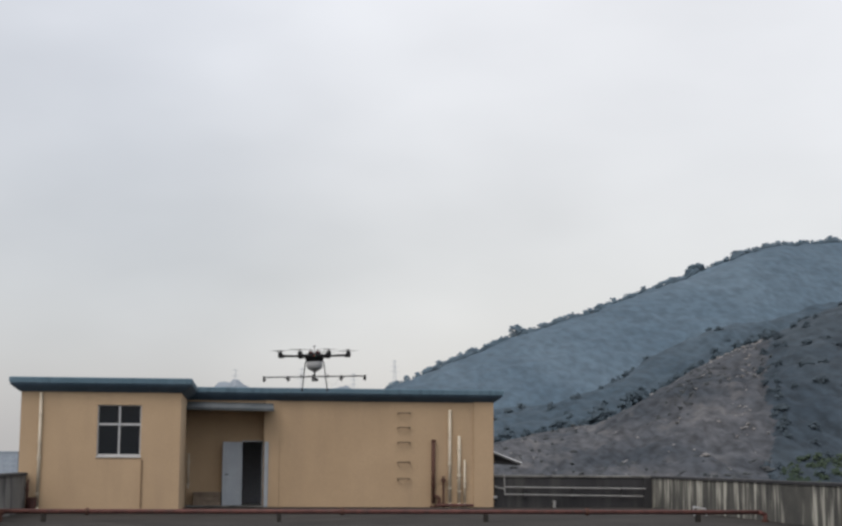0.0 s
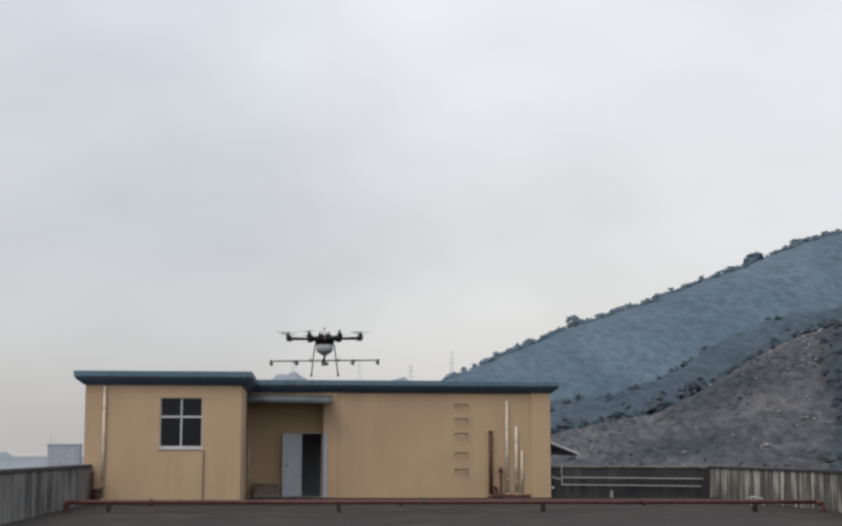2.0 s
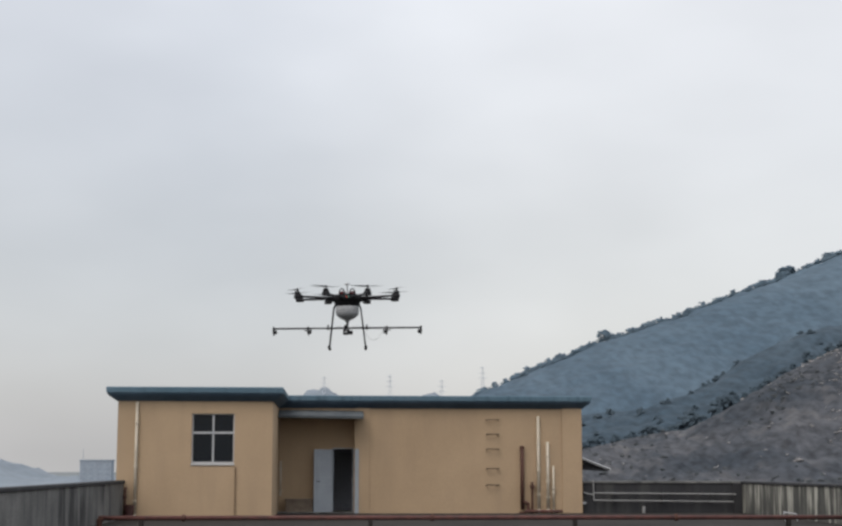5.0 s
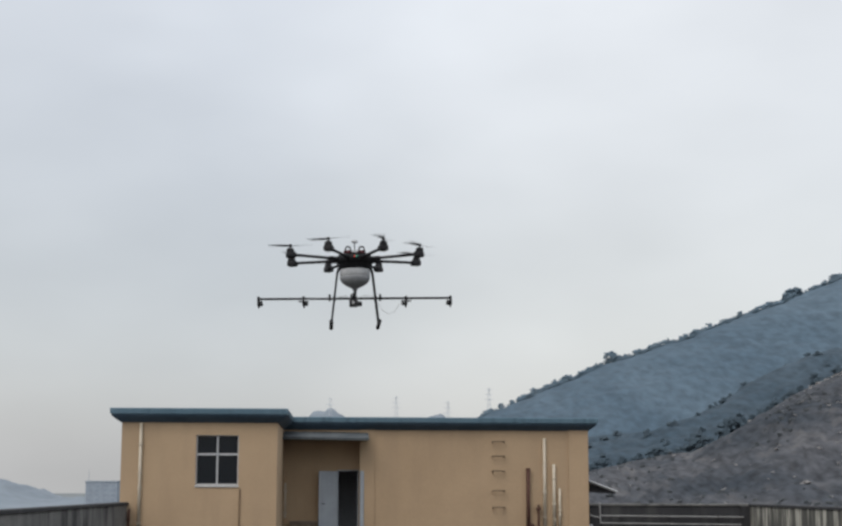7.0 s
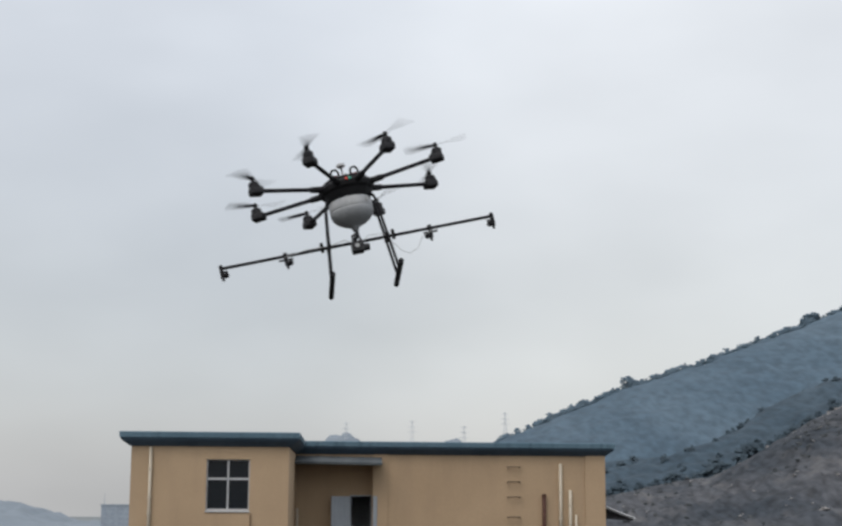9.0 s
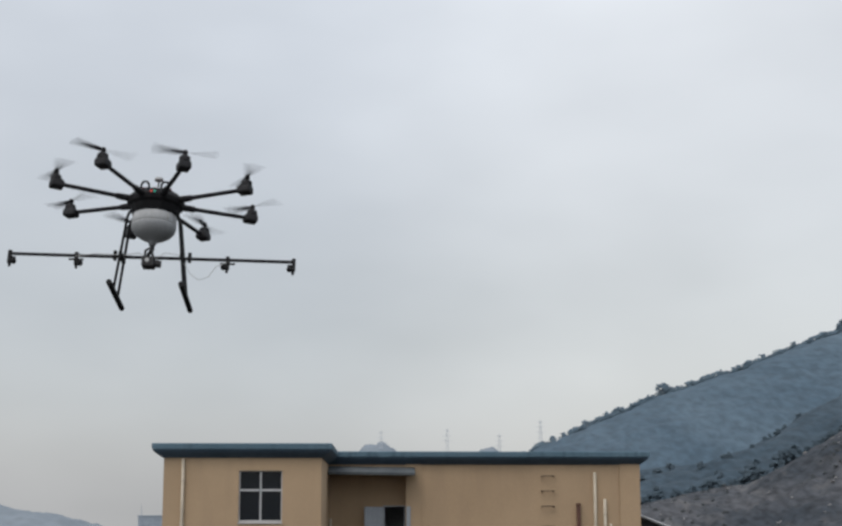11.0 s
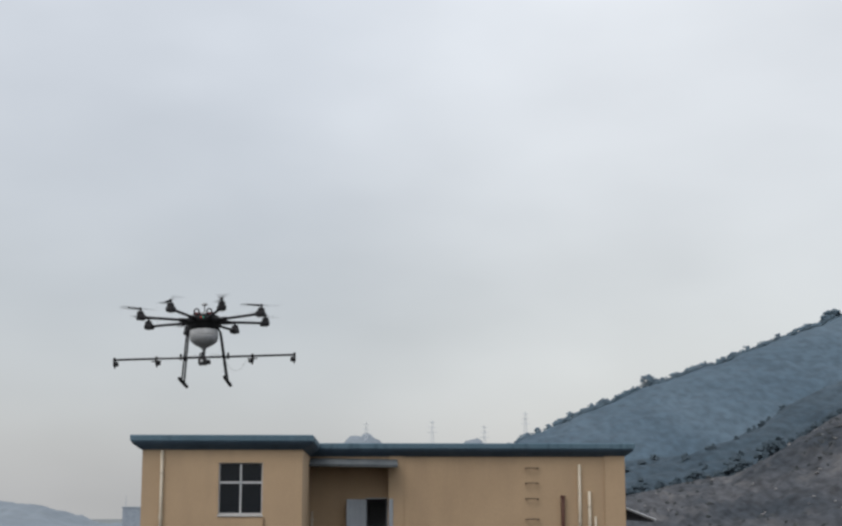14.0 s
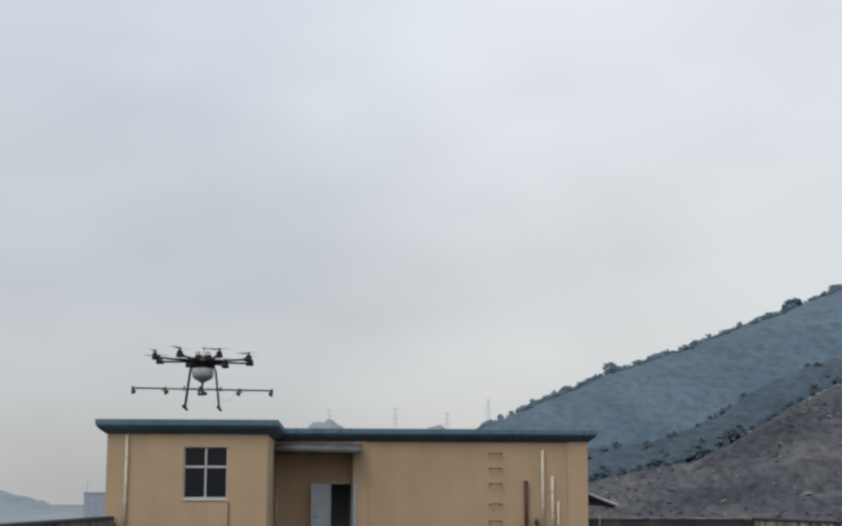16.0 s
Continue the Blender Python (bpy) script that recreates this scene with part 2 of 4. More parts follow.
M = {
    "stucco": mat("ochre_render", (0.355, 0.255, 0.160), (0.413, 0.299, 0.190), 0.92, 0.5, 60, 0.2, streak=(0.29, 0.21, 0.14), amount=0.28, streak_scale=2.0, stretch=0.14),
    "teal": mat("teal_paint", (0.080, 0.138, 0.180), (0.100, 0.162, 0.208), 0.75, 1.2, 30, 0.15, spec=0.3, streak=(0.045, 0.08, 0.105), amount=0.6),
    # soffit gets a darker teal than the fascia
    "teal_dark": mat("dark_teal", (0.048, 0.078, 0.112), (0.066, 0.100, 0.138), 0.8, 1.2, 30, 0.15, spec=0.3, streak=(0.035, 0.055, 0.078), amount=0.5),
    "roof": mat("roof_screed", (0.42, 0.42, 0.41), (0.34, 0.34, 0.34), 0.9, 0.6, 20, 0.3),
    "deck": mat("dark_deck", (0.019, 0.0175, 0.016), (0.031, 0.028, 0.0255), 0.95, 0.35, 18, 0.4, spec=0.15, streak=(0.06, 0.055, 0.05), amount=0.5, streak_scale=0.9, stretch=1.0, grit=0.25),
    "parapet": mat("weathered_concrete", (0.12, 0.12, 0.115), (0.19, 0.187, 0.178), 0.92, 0.8, 25, 0.5, streak=(0.026, 0.026, 0.028), amount=0.95, streak_scale=2.6, stretch=0.22, cut=(0.43, 0.58), gaps=0.2, grit=0.35),
    "parapet_pale": mat("streaked_concrete", (0.042, 0.043, 0.040), (0.090, 0.088, 0.077), 0.92, 1.0, 25, 0.5, streak=(0.44, 0.43, 0.37), amount=0.95, streak_scale=4.6, stretch=0.12, cut=(0.50, 0.62), gaps=0.0, grit=0.35),
    "parapet_dark": mat("mouldy_concrete", (0.018, 0.0185, 0.021), (0.031, 0.031, 0.034), 0.92, 1.0, 25, 0.5, streak=(0.07, 0.069, 0.066), amount=0.5, streak_scale=3.5, stretch=0.12),
    "rust": mat("rusty_red_pipe", (0.066, 0.022, 0.019), (0.105, 0.038, 0.031), 0.8, 4.0, 50, 0.4, streak=(0.040, 0.026, 0.022), amount=0.7),
    "rust_dark": mat("dark_rust", (0.055, 0.022, 0.015), (0.085, 0.035, 0.023), 0.85, 5.0, 60, 0.4),
    "pvc": mat("pale_plastic_pipe", (0.52, 0.46, 0.37), (0.44, 0.385, 0.30), 0.5, 3.0, 50, 0.1, streak=(0.34, 0.28, 0.20), amount=0.3),
    "galv": mat("dull_galvanised", (0.20, 0.20, 0.195), (0.27, 0.27, 0.265), 0.6, 3.0, 50, 0.1),
    "alu": mat("white_window_frame", (0.44, 0.45, 0.46), (0.37, 0.38, 0.39), 0.5, 4.0, 60, 0.05),
    "door": mat("grey_door_paint", (0.27, 0.30, 0.335), (0.31, 0.345, 0.38), 0.5, 2.0, 40, 0.1, streak=(0.19, 0.205, 0.22), amount=0.4),
    "awning": mat("grey_sheet", (0.065, 0.075, 0.082), (0.095, 0.105, 0.112), 0.8, 2.0, 40, 0.15, spec=0.2, streak=(0.04, 0.047, 0.05), amount=0.7),
    "inside": mat("dim_plaster", (0.60, 0.63, 0.68), (0.52, 0.55, 0.60), 0.9, 1.0, 20, 0.1),
    "glass": glass_mat("window_glass", (0.038, 0.052, 0.070)),
    "steel": mat("rung_steel", (0.12, 0.085, 0.05), (0.17, 0.12, 0.075), 0.7, 8.0, 60, 0.3),
    "crate": mat("dull_boards", (0.15, 0.115, 0.085), (0.21, 0.165, 0.125), 0.85, 5.0, 40, 0.3),
    "stain": mat("brown_conduit_paint", (0.17, 0.115, 0.07), (0.22, 0.15, 0.09), 0.9, 5.0, 40, 0.2),
    "carbon": mat("black_carbon_tube", (0.008, 0.008, 0.010), (0.014, 0.014, 0.017), 0.6, 12.0, 200, 0.05, spec=0.2),
    "black": mat("black_plastic", (0.007, 0.007, 0.008), (0.012, 0.012, 0.014), 0.65, 10.0, 120, 0.05, spec=0.2),
    "motor": mat("dark_motor_metal", (0.012, 0.012, 0.014), (0.022, 0.022, 0.025), 0.6, 20.0, 150, 0.05, spec=0.25),
    "tank": mat("milky_tank_plastic", (0.40, 0.41, 0.42), (0.45, 0.46, 0.47), 0.5, 4.0, 90, 0.05, spec=0.35),
    "tank_grey": mat("grey_tank_plastic", (0.29, 0.30, 0.31), (0.33, 0.34, 0.35), 0.45, 4.0, 90, 0.05, spec=0.35),
    "red": mat("dark_red_plastic", (0.13, 0.014, 0.018), (0.09, 0.012, 0.015), 0.5, 9.0, 90, 0.05, spec=0.3),
    "pump": mat("grey_pump_metal", (0.018, 0.018, 0.02), (0.04, 0.04, 0.043), 0.55, 20.0, 120, 0.1, spec=0.3),
    "hose": mat("clear_hose", (0.42, 0.43, 0.43), (0.36, 0.37, 0.37), 0.4, 9.0, 60, 0.0),
    "led_red": glow_mat("red_lamp", (0.6, 0.06, 0.04), 0.25),
    "led_green": glow_mat("green_lamp", (0.04, 0.4, 0.28), 0.2),
    # haze put into the woodland colours: far paler and bluer, near darker
    "wood": mat("hazed_woodland", (0.056, 0.086, 0.115), (0.083, 0.118, 0.150), 0.95, 0.02, 0.28, 0.0, spec=0.1, grit=0.22, flat=0.14),
    # hazed wood colour brightened to offset the shade inside the crest crowns
    "leaf": mat("lifted_crest_foliage", (0.086, 0.127, 0.164), (0.110, 0.152, 0.188), 0.95, 0.03, 0.2, 0.0, spec=0.1, grit=0.22),
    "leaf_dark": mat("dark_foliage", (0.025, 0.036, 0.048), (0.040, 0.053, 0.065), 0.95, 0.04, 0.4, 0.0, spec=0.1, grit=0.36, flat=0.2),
    # lighter copy of the dark foliage, against the trees' own shade
    "leaf_dark_lift": mat("lifted_dark_foliage", (0.036, 0.050, 0.063), (0.050, 0.066, 0.079), 0.95, 0.03, 0.35, 0.0, spec=0.1, grit=0.22),
    "leaf_mid": mat("mid_haze_foliage", (0.034, 0.053, 0.071), (0.058, 0.081, 0.102), 0.95, 0.035, 0.35, 0.0, spec=0.1, grit=0.32, flat=0.2),
    # mid foliage brightened to make up for dark gaps between crowns
    "leaf_spur": mat("lifted_spur_foliage", (0.046, 0.066, 0.084), (0.064, 0.086, 0.104), 0.95, 0.02, 0.3, 0.0, spec=0.1, grit=0.22),
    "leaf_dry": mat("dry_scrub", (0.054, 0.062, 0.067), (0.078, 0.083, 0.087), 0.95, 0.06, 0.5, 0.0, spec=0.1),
    "rock": mat("pale_rock", (0.24, 0.235, 0.235), (0.17, 0.165, 0.165), 0.95, 0.1, 0.8, 0.3, depth=0.3),
    "leaf_green": mat("green_scrub", (0.038, 0.055, 0.042), (0.050, 0.070, 0.049), 0.95, 0.08, 0.6, 0.0, spec=0.1),
    "quarry": mat("quarry_rock", (0.030, 0.037, 0.046), (0.073, 0.075, 0.082), 0.95, 0.05, 0.5, 0.35, spec=0.1, streak=(0.140, 0.136, 0.137), amount=0.6, streak_scale=0.22, depth=0.7, stretch=0.5, grit=0.45, cut=(0.54, 0.70), flat=0.25),
    # pale bluish colours below stand in for haze over the distance
    "haze_hill": mat("hazed_hill", (0.15, 0.18, 0.21), (0.175, 0.205, 0.235), 0.95, 0.006, 0.05, 0.0),
    "ground": mat("hazed_ground", (0.12, 0.138, 0.142), (0.16, 0.172, 0.172), 0.95, 0.01, 0.15, 0.0),
    "tower": mat("hazed_concrete", (0.26, 0.30, 0.35), (0.28, 0.32, 0.37), 0.9, 0.05, 0.4, 0.0),
    "tower_pane": mat("hazed_windows", (0.235, 0.275, 0.325), (0.245, 0.285, 0.335), 0.8, 0.1, 0.4, 0.0),
    "pylon": mat("hazed_steel", (0.46, 0.49, 0.52), (0.50, 0.53, 0.56), 0.6, 0.3, 2.0, 0.0),
}


# ---- mesh helpers ----
def part(name, bm, material, parent=None, label="", smooth=False):
    me = bpy.data.meshes.new(name)
    bmesh.ops.recalc_face_normals(bm, faces=bm.faces)
    bm.to_mesh(me)
    bm.free()
    me.materials.append(M[material])
    if smooth:
        me.shade_smooth()
    ob = new(name, me)
    if parent:
        ob.parent = parent
    return tagged(ob, label)


def thing(name, label, category, group="", at=None):
    ob = new(name)
    ob.empty_display_size = 0.3
    if at:
        ob.location = at
    return tagged(ob, label, category, group)


def box(bm, x0, y0, z0, x1, y1, z1, bevel=0.0):
    r = bmesh.ops.create_cube(bm, size=1.0, matrix=Matrix.Translation(((x0 + x1) / 2, (y0 + y1) / 2, (z0 + z1) / 2)) @ Matrix.Diagonal((x1 - x0, y1 - y0, z1 - z0, 1)))
    if bevel:
        edges = list({e for v in r["verts"] for e in v.link_edges})
        bmesh.ops.bevel(bm, geom=edges, offset=bevel, segments=2, affect="EDGES", profile=0.5)
    return bm


def slab(x0, y0, z0, x1, y1, z1, bevel=0.0):
    return box(bmesh.new(), x0, y0, z0, x1, y1, z1, bevel)


def rod(bm, p, q, r, r2=None, seg=10):
    p, q = Vector(p), Vector(q)
    m = Matrix.Translation((p + q) / 2) @ (q - p).to_track_quat("Z", "Y").to_matrix().to_4x4()
    bmesh.ops.create_cone(bm, cap_ends=True, segments=seg, radius1=r, radius2=r if r2 is None else r2, depth=(q - p).length, matrix=m)
    return bm


def tube(points, r, seg=10, bm=None):
    """A round bar along the points, with a ball at each bend."""
    bm = bm or bmesh.new()
    for p, q in zip(points, points[1:]):
        rod(bm, p, q, r, None, seg)
    for p in points[1:-1]:
        bmesh.ops.create_uvsphere(bm, u_segments=seg, v_segments=6, radius=r * 1.01, matrix=Matrix.Translation(p))
    return bm


def lathe(profile, seg=32, squash=1.0):
    """A body turned about z from radius, height pairs."""
    bm = bmesh.new()
    rings = [[bm.verts.new((r * math.cos(2 * math.pi * k / seg), squash * r * math.sin(2 * math.pi * k / seg), z)) for k in range(seg)] for r, z in profile]
    for a, b in zip(rings, rings[1:]):
        for k in range(seg):
            bm.faces.new((a[k], a[(k + 1) % seg], b[(k + 1) % seg], b[k]))
    bm.faces.new(rings[0])
    bm.faces.new(rings[-1])
    return bm


def pierced(x0, x1, z0, z1, y0, y1, holes=()):
    """A wall along x with thickness from y0 to y1 and rectangular openings (xa, xb, za, zb)."""
    bm = bmesh.new()
    xs = sorted({x0, x1, *[h[0] for h in holes], *[h[1] for h in holes]})
    zs = sorted({z0, z1, *[h[2] for h in holes], *[h[3] for h in holes]})
    for xa, xb in zip(xs, xs[1:]):
        for za, zb in zip(zs, zs[1:]):
            if not any(h[0] <= xa and xb <= h[1] and h[2] <= za and zb <= h[3] for h in holes):
                box(bm, xa, y0, za, xb, y1, zb)
    bmesh.ops.remove_doubles(bm, verts=bm.verts, dist=0.0005)
    inner = [f for f in bm.faces if all(len(e.link_faces) > 2 for e in f.edges)]
    bmesh.ops.delete(bm, geom=inner, context="FACES_ONLY")
    return bm


def swept(path, profile):
    """A moulding along a path of (x, y) with mitred corners; the profile is of (outwards, z), outwards to the right of the way."""
    bm = bmesh.new()
    rings = []
    for k, p in enumerate(path):
        p = Vector(p)
        dirs = []
        if k:
            dirs.append((p - Vector(path[k - 1])).normalized())
        if k < len(path) - 1:
            dirs.append((Vector(path[k + 1]) - p).normalized())
        outs = [Vector((d.y, -d.x)) for d in dirs]
        o = outs[0] if len(outs) == 1 else (outs[0] + outs[1]) / (1 + outs[0].dot(outs[1]))
        rings.append([bm.verts.new((p.x + o.x * a, p.y + o.y * a, z)) for a, z in profile])
    for a, b in zip(rings, rings[1:]):
        for k in range(len(profile)):
            j = (k + 1) % len(profile)
            bm.faces.new((a[k], a[j], b[j], b[k]))
    bm.faces.new(rings[0])
    bm.faces.new(rings[-1])
    return bm


# ---- the rooftop: deck and parapets ----
X0, X1, XM, XD = -6.17, 7.95, -1.76, 0.66       # house: outer walls, the inner corner, the end of the porch
YB, YM, YP, YE = 42.47, 47.14, 47.62, 53.5      # house: block front, main front, porch wall, back
WT = 0.24


def build_roof():
    deck = part("floor", slab(-6.2, -8, -0.3, 13.45, 56, 0.0), "deck")
    tagged(deck, "dark weathered bitumen roof deck with pale stains", "roof deck", kind="structure")
    p = part("wall_west", slab(-6.2, -8, 0.0, -5.95, YB - 0.02, 1.0), "parapet")
    tagged(p, "weathered grey concrete parapet with dark streaks", "parapet", kind="structure")
    part("coping", slab(-6.23, -8, 1.0, -5.91, YB - 0.02, 1.08, 0.012), "parapet_dark", p)
    p = part("wall_east", slab(13.2, -8, 0.0, 13.45, 47.3, 0.94), "parapet_pale")
    tagged(p, "concrete parapet with pale lime streaks", "parapet", kind="structure")
    part("coping", slab(13.17, -8, 0.94, 13.48, 47.3, 1.02, 0.012), "parapet_dark", p)
    p = part("wall_north", slab(X1 + 0.003, 47.32, 0.0, 13.45, 47.55, 0.95), "parapet_dark")
    tagged(p, "dark mould-stained concrete parapet beside the rooftop room", "parapet", kind="structure")
    part("coping", slab(X1 + 0.003, 47.28, 0.95, 13.45, 47.58, 1.02, 0.012), "parapet", p)
    part("pier", slab(12.93, 47.22, 0.0, 13.2, 47.318, 0.95, 0.01), "parapet_dark", p)
    p = part("wall_south", slab(-6.2, -8.25, 0.0, 13.45, -8, 1.0), "parapet")
    tagged(p, "weathered grey concrete parapet", "parapet", kind="structure")
    b = part("building_body", slab(-6.2, -8.2, -15.0, 13.45, 56, -0.31), "parapet_dark")
    tagged(b, "concrete body of the building under the roof deck", "building", kind="structure")


build_roof()


# ---- the rooftop room ----
def build_house():
    h = thing("rooftop_room", "ochre rendered rooftop room with teal eaves, open door", "house")
    top = 3.36
    win = (-4.06, -2.85, 1.54, 2.97)
    part("wall", pierced(X0, XM, 0, top, YB, YB + WT, [win]), "stucco", h)
    part("wall", slab(X0, YB + WT, 0, X0 + WT, YE, top), "stucco", h)
    part("wall", slab(XM - WT, YB + WT, 0, XM, YP, top), "stucco", h)
    part("wall", pierced(XM - WT, XD + WT, 0, top, YP, YP + WT, [(-0.04, 0.635, 0, 2.06)]), "stucco", h)
    part("wall", slab(XD, YM + WT, 0, XD + WT, YP, top), "stucco", h)
    part("wall", slab(XD, YM, 0, X1, YM + WT, top), "stucco", h)
    part("wall", slab(X1 - WT, YM + WT, 0, X1, YE, top), "stucco", h)
    part("wall", slab(X0, YE, 0, X1, YE + WT, top), "stucco", h)
    part("pilaster", slab(7.33, YM - 0.05, 0, X1 + 0.02, YM - 0.001, top, 0.008), "stucco", h)
    part("pilaster", slab(XD - 0.004, YM - 0.04, 0, 1.14, YM - 0.001, top, 0.008), "stucco", h)
    part("partition", slab(X0 + WT, 50.5, 0, X1 - WT, 50.6, top), "inside", h)
    # roof slabs and the eaves
    bm = slab(X0, YB, 3.37, XM, YE + WT, 3.63)
    box(bm, XM + 0.002, YM, 3.37, X1, YE + WT, 3.62)
    part("roof", bm, "roof", h)
    eave = [(0.0, 3.37), (0.0, 3.60), (0.29, 3.66), (0.31, 3.64), (0.30, 3.50), (0.27, 3.495)]
    soffit = [(-0.01, 3.26), (-0.01, 3.36), (0.268, 3.492), (0.285, 3.47), (0.22, 3.40), (0.04, 3.27)]
    for run, up in (([(XM, YM - 0.32), (XM, YB), (X0, YB), (X0, YE + WT)], 0.06), ([(X1, YE + WT), (X1, YM), (XM, YM)], 0.055)):
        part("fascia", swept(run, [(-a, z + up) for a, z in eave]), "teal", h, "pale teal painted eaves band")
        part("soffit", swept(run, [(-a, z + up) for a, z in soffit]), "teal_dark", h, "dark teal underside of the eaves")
    # added slab, paler than the deck, to bounce light into the porch
    part("porch_bounce_slab", slab(XM + 0.003, YM - 0.15, 0.003, XD - 0.003, YP - 0.003, 0.04, 0.01), "parapet", h)
    part("lintel", slab(XM + 0.003, YM, 3.02, XD - 0.003, YM + WT, 3.36), "stucco", h)
    # porch canopy
    bm = bmesh.new()
    side = ((YM - 0.003, 3.09), (46.35, 2.99), (46.30, 2.995), (46.30, 3.07), (YM - 0.003, 3.27))
    vs = [bm.verts.new((XM + 0.004, y, z)) for y, z in side]
    we = [bm.verts.new((0.93, y, z - 0.03)) for y, z in side]
    for k in range(5):
        j = (k + 1) % 5
        bm.faces.new((vs[k], vs[j], we[j], we[k]))
    bm.faces.new(vs), bm.faces.new(we)
    part("porch_canopy", bm, "awning", h, "grey sheet canopy over the door")
    # window
    w = part("window", pierced(win[0], win[1], win[2], win[3], YB + 0.06, YB + 0.12,
             [(win[0] + 0.035, -3.48, 1.60, 2.40), (-3.43, win[1] - 0.035, 1.60, 2.40), (win[0] + 0.035, -3.48, 2.46, 2.945), (-3.43, win[1] - 0.035, 2.46, 2.945)]), "alu", h, "white aluminium four-pane window frame")
    for xa, xb in ((win[0] + 0.035, -3.48), (-3.43, win[1] - 0.035)):
        for za, zb in ((1.60, 2.40), (2.46, 2.945)):
            g = part("pane", slab(xa - 0.01, YB + 0.085, za - 0.01, xb + 0.01, YB + 0.093, zb + 0.01), "glass", w, "dark window glass")
            g.visible_shadow = False
    part("sill", slab(win[0] - 0.02, YB - 0.03, win[2] - 0.04, win[1] + 0.02, YB + 0.05, win[2] - 0.002, 0.008), "alu", w)
    # door: jambs, leaf folded outwards
    j = bmesh.new()
    for a in ((-0.04, -0.005), (0.60, 0.635)):
        box(j, a[0], YP - 0.03, 0.0, a[1], YP + WT, 2.025)
    box(j, -0.04, YP - 0.03, 2.025, 0.635, YP + WT, 2.06)
    part("door_frame", j, "door", h)
    leaf = part("door", slab(-0.64, -0.02, 0.02, 0, 0.02, 2.02, 0.006), "door", h, "pale grey steel door leaf standing open")
    leaf.matrix_basis = pose(-0.045, YP - 0.06, 0, 0, 0, 24)
    part("lever", tube([(-0.55, -0.02, 1.0), (-0.55, -0.07, 1.0), (-0.45, -0.07, 1.0)], 0.012, 8), "motor", leaf)
    bm = bmesh.new()
    for z in (0.35, 1.05):
        box(bm, -0.53, -0.028, z, -0.09, -0.019, z + 0.55, 0.004)
    part("door_panel", bm, "door", leaf)
    part("corner_strip", slab(0.672, YM - 0.075, 0.0, 0.80, YM - 0.042, 2.03, 0.006), "door", h, "white strip on the porch corner")
    return h


house = build_house()


def clip(z, x, y):
    return slab(x - 0.06, y - 0.06, z - 0.015, x + 0.06, y + 0.045, z + 0.015, 0.004)


def drain_pipe(x, y, z0, z1, r, clips, label, group, material="pvc", foot=True):
    p = thing("drain_pipe", label, "pipe", group)
    pts = [(x, y, z1), (x, y, z0 + 0.12)] + ([(x, y - 0.12, z0 + 0.03)] if foot else [(x, y, z0)])
    part("pipe", tube(pts, r, 12), material, p, smooth=True)
    for z in clips:
        part("clip", clip(z, x, y), material, p)
    for z in (z0 + 0.45 * (z1 - z0),):
        part("sleeve", rod(bmesh.new(), (x, y, z - 0.06), (x, y, z + 0.06), r * 1.25, None, 12), material, p)
    return p


